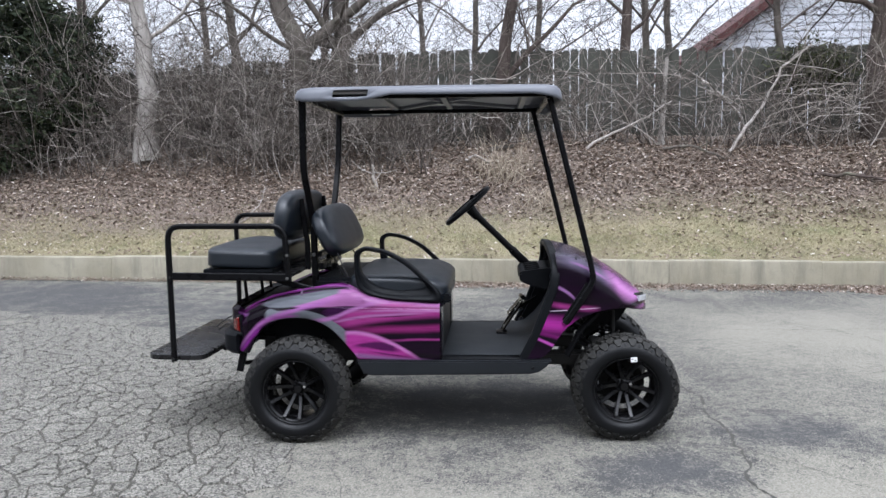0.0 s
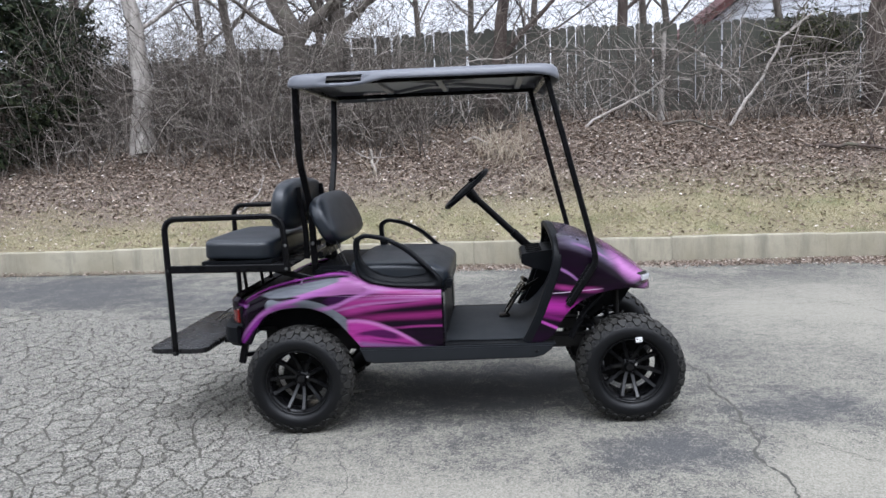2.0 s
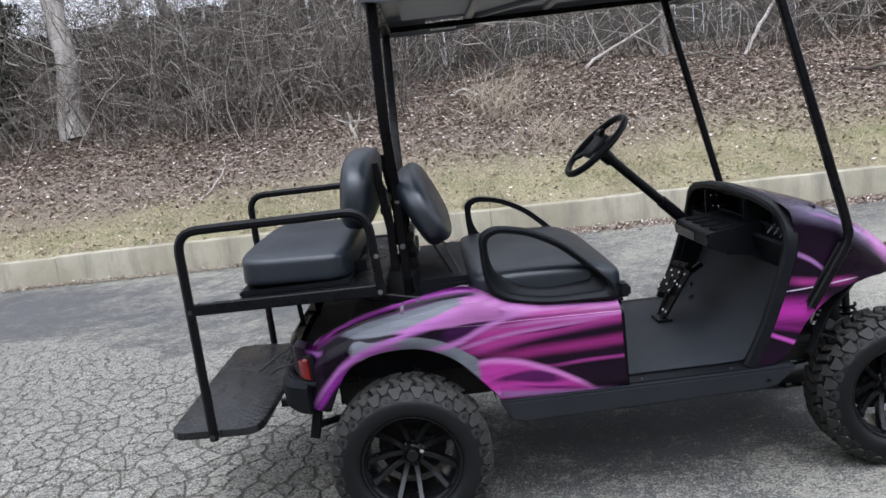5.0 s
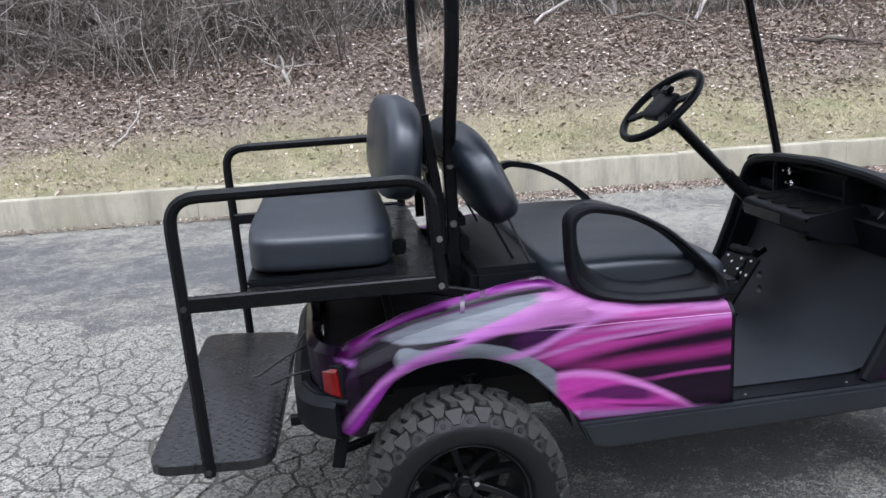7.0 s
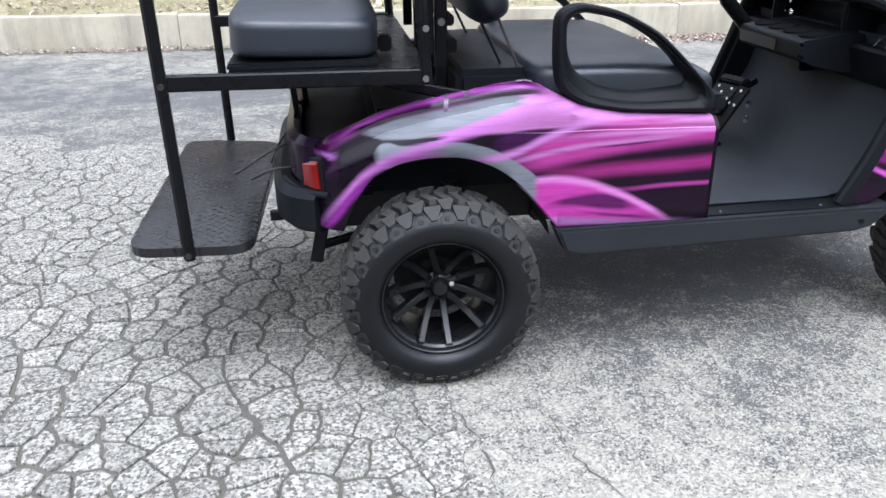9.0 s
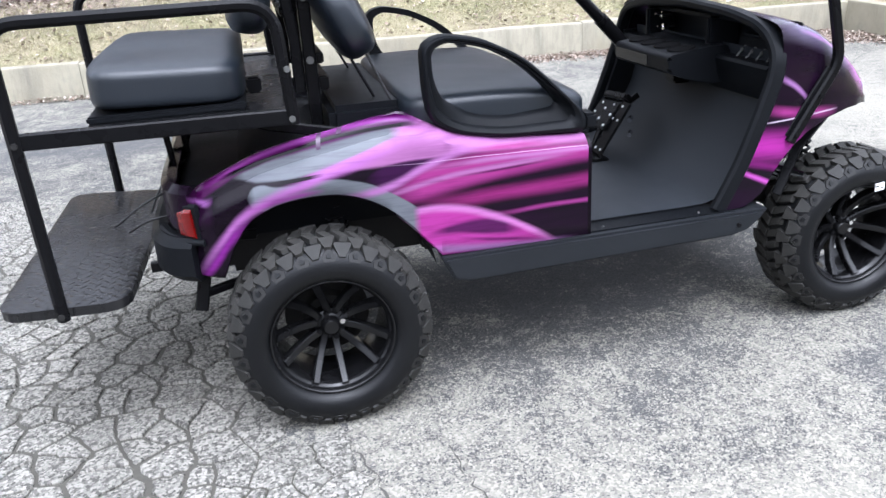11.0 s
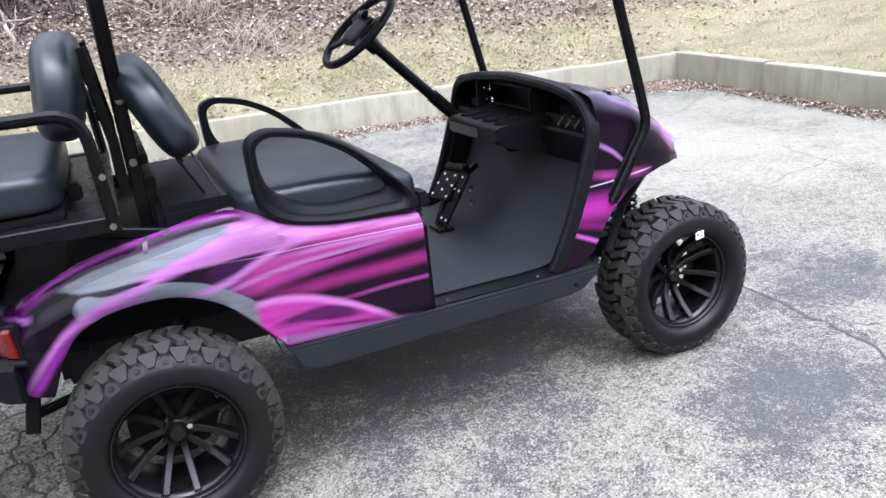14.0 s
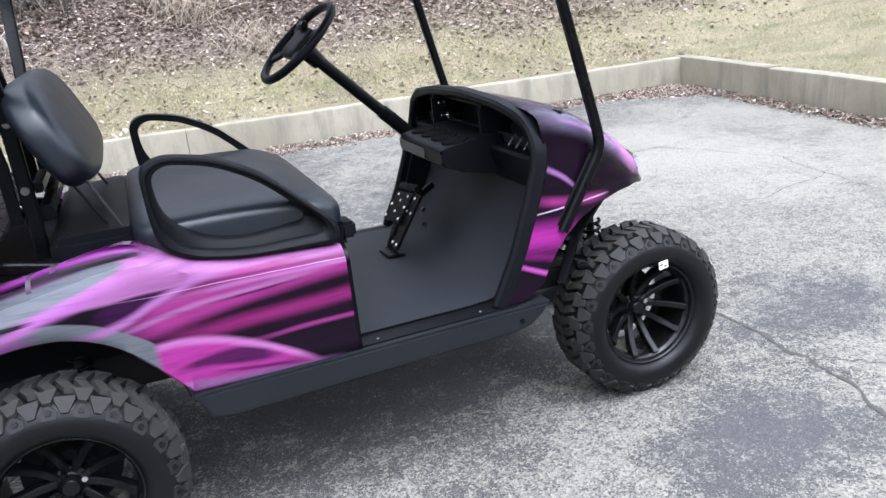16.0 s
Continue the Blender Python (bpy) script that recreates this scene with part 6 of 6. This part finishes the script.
bm = bmesh.new()
box(bm, 1.045, 1.11, 0.59, 0.70, 0.459, 0.470, 0.003)
part("pedal_base", bm, STEEL, pedal, smooth=True)
for a, b in ((-0.048, -0.062), (-0.048, 0.058), (0.0, -0.062), (0.0, 0.058), (0.044, -0.045), (0.044, 0.042), (-0.024, 0.0), (0.022, 0.0)):
    bm = bmesh.new()
    rod(bm, pm @ Vector((a, b, 0.005)), pm @ Vector((a, b, 0.009)), 0.0052, 8)
    part("rivet", bm, PAPER, pedal)
pm2 = Matrix.Translation((1.150, 0.655, 0.570)) @ Matrix.Rotation(radians(-57), 4, "Y")
bm = bmesh.new()
box(bm, -0.115, 0.105, -0.040, 0.040, -0.005, 0.005, 0.004, pm2)
gas = part("accelerator_pedal", bm, STEEL, cart, "long black accelerator pedal", smooth=True)
for a, b in ((-0.095, -0.02), (-0.095, 0.02), (0.03, -0.02), (0.03, 0.02), (0.085, 0.0)):
    bm = bmesh.new()
    rod(bm, pm2 @ Vector((a, b, 0.004)), pm2 @ Vector((a, b, 0.008)), 0.005, 8)
    part("rivet", bm, PAPER, gas)
for z in (0.61, 0.555):
    bm = bmesh.new()
    rod(bm, (1.205, 0.612, z), (1.185, 0.585, z - 0.004), 0.009, 8)
    part("pedal_bolt", bm, CHROME, gas)

# -- roof --
RX0, RX1, RY0, RY1 = -0.012, 1.385, YC - 0.60, YC + 0.60


def roof_edge(x):
    """Lower lip: deep at the back quarter, shallow ahead of it."""
    return float(np.interp(x, [-0.02, 0.0, 0.06, 0.36, 0.50, 1.25, 1.34, 1.39], [1.83, 1.822, 1.810, 1.812, 1.842, 1.838, 1.82, 1.80]))


bm = bmesh.new()
ring = fillet([(RX0, RY0, 0), (RX1, RY0, 0), (RX1, RY1, 0), (RX0, RY1, 0)], 0.09, 6, True)
fine = []
for i, p in enumerate(ring):
    q = ring[(i + 1) % len(ring)]
    n = max(1, int((q - p).length / 0.058))
    fine += [p.lerp(q, j / n) for j in range(n)]
mid = Vector(((RX0 + RX1) / 2, YC, 0))
levels = []
for inset, z in ((0.000, 0), (0.002, 0.25), (0.006, 0.5), (0.016, 0.75), (0.035, 0.93), (0.06, 1.0), (0.10, 1.03), (0.2, 1.10), (0.36, 1.2), (0.52, 1.28)):
    row = []
    for p in fine:
        d = mid - p
        k = min(inset / max(d.length, 0.01), 0.97) if inset < 0.3 else inset / 0.6
        q = p + Vector((d.x * min(k, 0.96), d.y * min(k, 0.96), 0)) if inset >= 0.2 else p + d.normalized() * inset
        lo, hi = roof_edge(p.x), 1.885 + 0.006 * math.sin(p.x * 2.2)
        row.append(bm.verts.new((q.x, q.y, lo + (hi - lo) * z if z <= 1 else hi + (z - 1) * 0.09)))
    levels.append(row)
n = len(fine)
for a, b in zip(levels, levels[1:]):
    low = a is levels[1]
    for j in range(n):
        x = (fine[j].x + fine[(j + 1) % n].x) / 2
        on_side = abs(fine[j].y - YC) > 0.59 and abs(fine[(j + 1) % n].y - YC) > 0.59
        if on_side and (a is levels[1] or a is levels[2]) and 0.215 < x < 0.395:
            continue
        bm.faces.new((a[j], a[(j + 1) % n], b[(j + 1) % n], b[j]))
bm.faces.new(levels[-1])
roof = part("roof_canopy", bm, ROOF_TOP, cart, "charcoal moulded canopy roof with grab slots", smooth=True)
thick = roof.modifiers.new("thickness", "SOLIDIFY")
thick.thickness, thick.offset = 0.005, -1
bm = bmesh.new()
box(bm, 0.10, 1.26, YC - 0.47, YC + 0.47, 1.868, 1.876, 0.003)
part("roof_liner", bm, ROOF_UNDER, roof, "grey underside of the canopy")
for a, b in (((0.45, YC - 0.5), (0.72, YC - 0.06)), ((0.45, YC + 0.5), (0.72, YC + 0.06)), ((1.16, YC - 0.5), (0.78, YC - 0.06)), ((1.16, YC + 0.5), (0.78, YC + 0.06)), ((0.75, YC - 0.5), (0.75, YC + 0.5)), ((0.40, YC - 0.5), (0.40, YC + 0.5)), ((1.20, YC - 0.5), (1.20, YC + 0.5))):
    bm = bmesh.new()
    sweep(bm, [(a[0], a[1], 1.858), (b[0], b[1], 1.858)], rect(0.035, 0.022, 0.004), up=(0, 0, 1))
    part("roof_rib", bm, ROOF_TOP, roof)
for y in (YC - 0.535, YC + 0.535):
    bm = bmesh.new()
    sweep(bm, fillet([(0.02, y, 1.838), (1.32, y, 1.838)], 0.02), rect(0.028, 0.024, 0.004), up=(0, 0, 1))
    part("roof_side_bar", bm, STEEL, cart)
for x in (0.03, 1.315):
    bm = bmesh.new()
    sweep(bm, [(x, YC - 0.535, 1.83), (x, YC + 0.535, 1.83)], rect(0.03, 0.026, 0.004), up=(0, 0, 1))
    part("roof_cross_bar", bm, STEEL, cart)

bm = bmesh.new()
box(bm, 0.225, 0.345, RY1 - 0.0125, RY1 - 0.0095, 1.822, 1.846, 0.0)
roof_label = part("roof_label", bm, PAPER, roof, "white printed maker's label")
for i, w in enumerate((0.020, 0.014, 0.018, 0.012, 0.016)):
    bm = bmesh.new()
    box(bm, 0.232 + i * 0.022, 0.232 + i * 0.022 + w, RY1 - 0.0145, RY1 - 0.0128, 1.829, 1.839, 0.0)
    part("print_bar", bm, PRINT, roof_label)

# struts
for flip in (False, True):
    bm = bmesh.new()
    pts = [(1.405, -0.034, 0.645), (1.556, -0.020, 0.872), (1.540, -0.016, 0.955), (1.318, 0.0, 1.835)]
    if flip:
        pts = [(x - 0.035, y, z) for x, y, z in mirrored(pts)]
    sweep(bm, fillet(pts, 0.05), rect(0.030, 0.026, 0.006), up=(0, 1, 0))
    st = part("front_strut", bm, STEEL, cart, "black front roof strut", smooth=True)
    bm = bmesh.new()
    pts = [(1.41, -0.024, 0.655), (1.535, -0.022, 0.85)]
    sweep(bm, mirrored(pts) if flip else pts, rect(0.048, 0.010, 0.003), up=(0, 1, 0))
    part("strut_bracket", bm, STEEL, st)
    for s in (0.1, 0.62):
        p = Vector((1.405, -0.046, 0.645)).lerp(Vector((1.54, -0.046, 0.86)), s)
        bm = bmesh.new()
        e = 1 if flip else -1
        y = 2 * YC + 0.044 if flip else -0.044
        rod(bm, (p.x, y, p.z), (p.x, y + e * 0.006, p.z), 0.008, 10)
        part("bolt", bm, STEEL, st)
    bm = bmesh.new()
    pts = [(0.022, 0.0, 1.835), (0.014, 0.03, 1.50), (0.012, 0.06, 1.42), (0.014, 0.16, 1.28), (0.016, 0.225, 1.17), (0.018, 0.235, 0.80)]
    sweep(bm, fillet(mirrored(pts) if flip else pts, 0.08), rect(0.036, 0.028, 0.005), up=(0, 1, 0))
    st = part("rear_strut", bm, STEEL, cart, "black rear roof strut", smooth=True)
    for z in (1.154, 0.985):
        bm = bmesh.new()
        e = 1 if flip else -1
        y = (2 * YC - 0.214) if flip else 0.214
        rod(bm, (0.017, y, z), (0.017, y + e * 0.008, z), 0.0105, 12)
        part("bolt", bm, ZINC, st, "bright zinc bolt head")

# -- rear seat kit --
for flip in (False, True):
    y = -0.058
    bm = bmesh.new()
    pts = [(-0.702, y, 0.430), (-0.712, y, 1.165), (-0.078, y - 0.006, 1.165), (-0.060, y + 0.004, 0.872)]
    sweep(bm, fillet(mirrored(pts) if flip else pts, 0.075, 6), rect(0.030, 0.030, 0.009), up=(0, 1, 0))
    rail = part("seat_rail", bm, STEEL, cart, "bent black tube arm rail", smooth=True)
    bm = bmesh.new()
    pts = [(-0.706, y + 0.006, 0.896), (-0.050, y + 0.006, 0.890)]
    sweep(bm, mirrored(pts) if flip else pts, rect(0.022, 0.040, 0.004), up=(0, 0, 1))
    part("deck_rail", bm, STEEL, rail)
    for x, z in ((-0.706, 0.892), (-0.064, 0.887), (-0.062, 1.010), (-0.702, 0.446)):
        bm = bmesh.new()
        e = 1 if flip else -1
        yy = 2 * YC + 0.071 if flip else -0.071
        rod(bm, (x, yy, z), (x, yy + e * 0.006, z), 0.0082, 10)
        part("bolt", bm, CHASSIS if x < -0.1 else ZINC, rail)
bm = bmesh.new()
box(bm, -0.56, -0.045, -0.04, 2 * YC + 0.04, 0.890, 0.902, 0.003)
deck = part("seat_deck", bm, PLATE, cart, "black diamond-plate seat deck", smooth=True)
bm = bmesh.new()
box(bm, -0.56, -0.17, 0.03, 2 * YC - 0.05, 0.902, 0.922, 0.005)
part("cushion_board", bm, PLASTIC, deck, smooth=True)
bm = bmesh.new()
box(bm, -0.165, -0.125, 0.20, 0.24, 0.91, 0.955, 0.006)
part("deck_hinge", bm, STEEL, deck, smooth=True)
for y in (0.22, 2 * YC - 0.22):
    bm = bmesh.new()
    sweep(bm, [(-0.05, y, 1.30), (-0.02, y, 1.05), (-0.02, y, 0.90)], rect(0.03, 0.02, 0.004), up=(0, 1, 0))
    part("back_support", bm, STEEL, cart, smooth=True)
    bm = bmesh.new()
    tube(bm, [(0.115, y - 0.02, 1.01), (0.185, y - 0.02, 0.868)], 0.0045, 6)
    part("back_support", bm, STEEL, cart, smooth=True)
for x, z, w, h in ((0.03, 1.14, 0.02, 0.03), (0.045, 0.985, 0.025, 0.03), (0.05, 0.915, 0.03, 0.04), (-0.04, 1.12, 0.02, 0.03)):
    bm = bmesh.new()
    box(bm, x - w / 2, x + w / 2, 0.235, 2 * YC - 0.235, z - h / 2, z + h / 2, 0.004)
    part("seat_cross_bar", bm, STEEL, cart, smooth=True)
for y in (0.10, 2 * YC - 0.10):
    bm = bmesh.new()
    sweep(bm, [(-0.28, y, 0.90), (-0.12, y, 0.84), (0.06, y, 0.80)], rect(0.03, 0.02, 0.004), up=(0, 1, 0))
    part("deck_brace", bm, STEEL, cart, smooth=True)
bm = bmesh.new()
prism(bm, [(-0.43, 0.895), (-0.34, 0.895), (-0.405, 0.86)], 0.05, 0.06)
part("gusset", bm, STEEL, cart)
bm = bmesh.new()
tube(bm, [(0.165, 0.14, 1.0), (0.225, 0.14, 0.86), (0.235, 0.14, 0.80)], 0.004, 6)
part("seat_strap_rod", bm, WIRE, cart)

# foot step
bm = bmesh.new()
rim_pts = fillet([(-0.865, -0.045, 0), (-0.538, -0.070, 0), (-0.50, 2 * YC - 0.08, 0), (-0.855, 2 * YC + 0.0, 0)], 0.075, 6, True)
lo = [bm.verts.new((p.x, p.y, 0.438)) for p in rim_pts]
hi = [bm.verts.new((p.x, p.y, 0.464)) for p in rim_pts]
top = [bm.verts.new((p.x + (-0.66 - p.x) * 0.05, p.y + (YC - p.y) * 0.025, 0.468)) for p in rim_pts]
skin(bm, [lo, hi, top])
step = part("foot_step", bm, PLATE, cart, "black diamond-plate rear foot step", smooth=True)
for y in (0.15, 2 * YC - 0.15):
    bm = bmesh.new()
    sweep(bm, fillet([(-0.50, y, 0.462), (-0.455, y, 0.462), (-0.44, y, 0.50), (-0.38, y, 0.53), (-0.20, y, 0.52)], 0.02), rect(0.030, 0.020, 0.003), up=(0, 1, 0))
    part("step_arm", bm, STEEL, cart, smooth=True)
for y in (0.03, 2 * YC - 0.09):
    bm = bmesh.new()
    sweep(bm, [(-0.33, y + 0.02, 0.55), (-0.375, y + 0.02, 0.355)], rect(0.036, 0.030, 0.004), up=(0, 1, 0))
    sweep(bm, [(-0.36, y + 0.03, 0.395), (-0.22, y + 0.10, 0.40)], rect(0.022, 0.022, 0.003), up=(0, 0, 1))
    part("bumper_post", bm, STEEL, cart, smooth=True)
for y, x in ((0.30, -0.42), (0.55, -0.40), (0.80, -0.42)):
    bm = bmesh.new()
    sweep(bm, [(x, y, 0.90), (x + 0.02, y, 0.66), (-0.36, y, 0.60)], rect(0.018, 0.012, 0.003), up=(0, 1, 0))
    part("deck_stay", bm, STEEL, cart, smooth=True)

# -- running gear --
bm = bmesh.new()
box(bm, -0.30, 0.34, 0.26, 2 * YC - 0.26, 0.36, 0.52, 0.02)
box(bm, 0.3, 1.60, 0.22, 0.32, 0.36, 0.43, 0.01)
box(bm, 0.3, 1.60, 2 * YC - 0.32, 2 * YC - 0.22, 0.36, 0.43, 0.01)
part("chassis", bm, CHASSIS, cart, smooth=True)
bm = bmesh.new()
rod(bm, (-0.012, 0.10, R), (-0.012, 2 * YC - 0.10, R), 0.038, 14)
cushion(bm, (0.22, 0.26, 0.20), pose(-0.012, YC + 0.1, R), 2.6, 6)
part("rear_axle", bm, CHASSIS, cart, smooth="all")
bm = bmesh.new()
rod(bm, (1.69, 0.12, R), (1.69, 2 * YC - 0.12, R), 0.03, 12)
box(bm, 1.60, 1.76, 0.25, 2 * YC - 0.25, 0.34, 0.42, 0.02)
part("front_axle", bm, CHASSIS, cart, smooth=True)
for flip in (False, True):
    def side(p):
        return (p[0], 2 * YC - p[1], p[2]) if flip else p
    for x in (-0.012, 1.66):
        bm = bmesh.new()
        pts = [Vector(side((x + 0.05 + 0.028 * math.cos(a), (0.20 if x < 1 else 0.30) + 0.028 * math.sin(a), 0.36 + (0.25 if x < 1 else 0.18) * a / 44))) for a in np.linspace(0, 44, 110)]
        tube(bm, pts, 0.006, 6)
        part("coil_spring", bm, STEEL, cart, smooth="all")
        bm = bmesh.new()
        yi = 0.20 if x < 1 else 0.30
        rod(bm, side((x + 0.05, yi, 0.33)), side((x + 0.04, yi, 0.66)), 0.014, 10)
        part("shock_absorber", bm, CHASSIS, cart, smooth=True)
    bm = bmesh.new()
    for a, b in (((1.69, 0.13, 0.34), (1.44, 0.30, 0.40)), ((1.69, 0.13, 0.34), (1.86, 0.30, 0.42)), ((1.66, 0.13, 0.40), (1.50, 0.26, 0.52))):
        rod(bm, side(a), side(b), 0.014, 8)
    part("control_arm", bm, STEEL, cart, smooth=True)
    bm = bmesh.new()
    rod(bm, side((1.54, 0.05, 0.50)), side((1.50, 0.16, 0.505)), 0.011, 8)
    rod(bm, side((1.47, 0.05, 0.60)), side((1.465, 0.08, 0.55)), 0.010, 8)
    part("tie_rod_end", bm, CHROME, cart, smooth=True)
    bm = bmesh.new()
    sweep(bm, [side((1.42, 0.02, 0.46)), side((1.50, 0.05, 0.60)), side((1.60, 0.06, 0.70))], rect(0.02, 0.03, 0.003))
    part("wing_stay", bm, STEEL, cart, smooth=True)
for pts in ([(-0.42, 0.30, 0.64), (-0.50, 0.26, 0.62), (-0.60, 0.30, 0.545), (-0.62, 0.36, 0.53)], [(-0.40, 0.18, 0.60), (-0.48, 0.16, 0.60), (-0.55, 0.22, 0.55)], [(-0.38, 0.40, 0.70), (-0.46, 0.38, 0.64), (-0.50, 0.34, 0.56)]):
    bm = bmesh.new()
    tube(bm, fillet(pts, 0.06), 0.004, 6)
    part("loose_cable", bm, WIRE, cart, smooth="all")
# ---- the broken asphalt, last ----
crazed_asphalt()
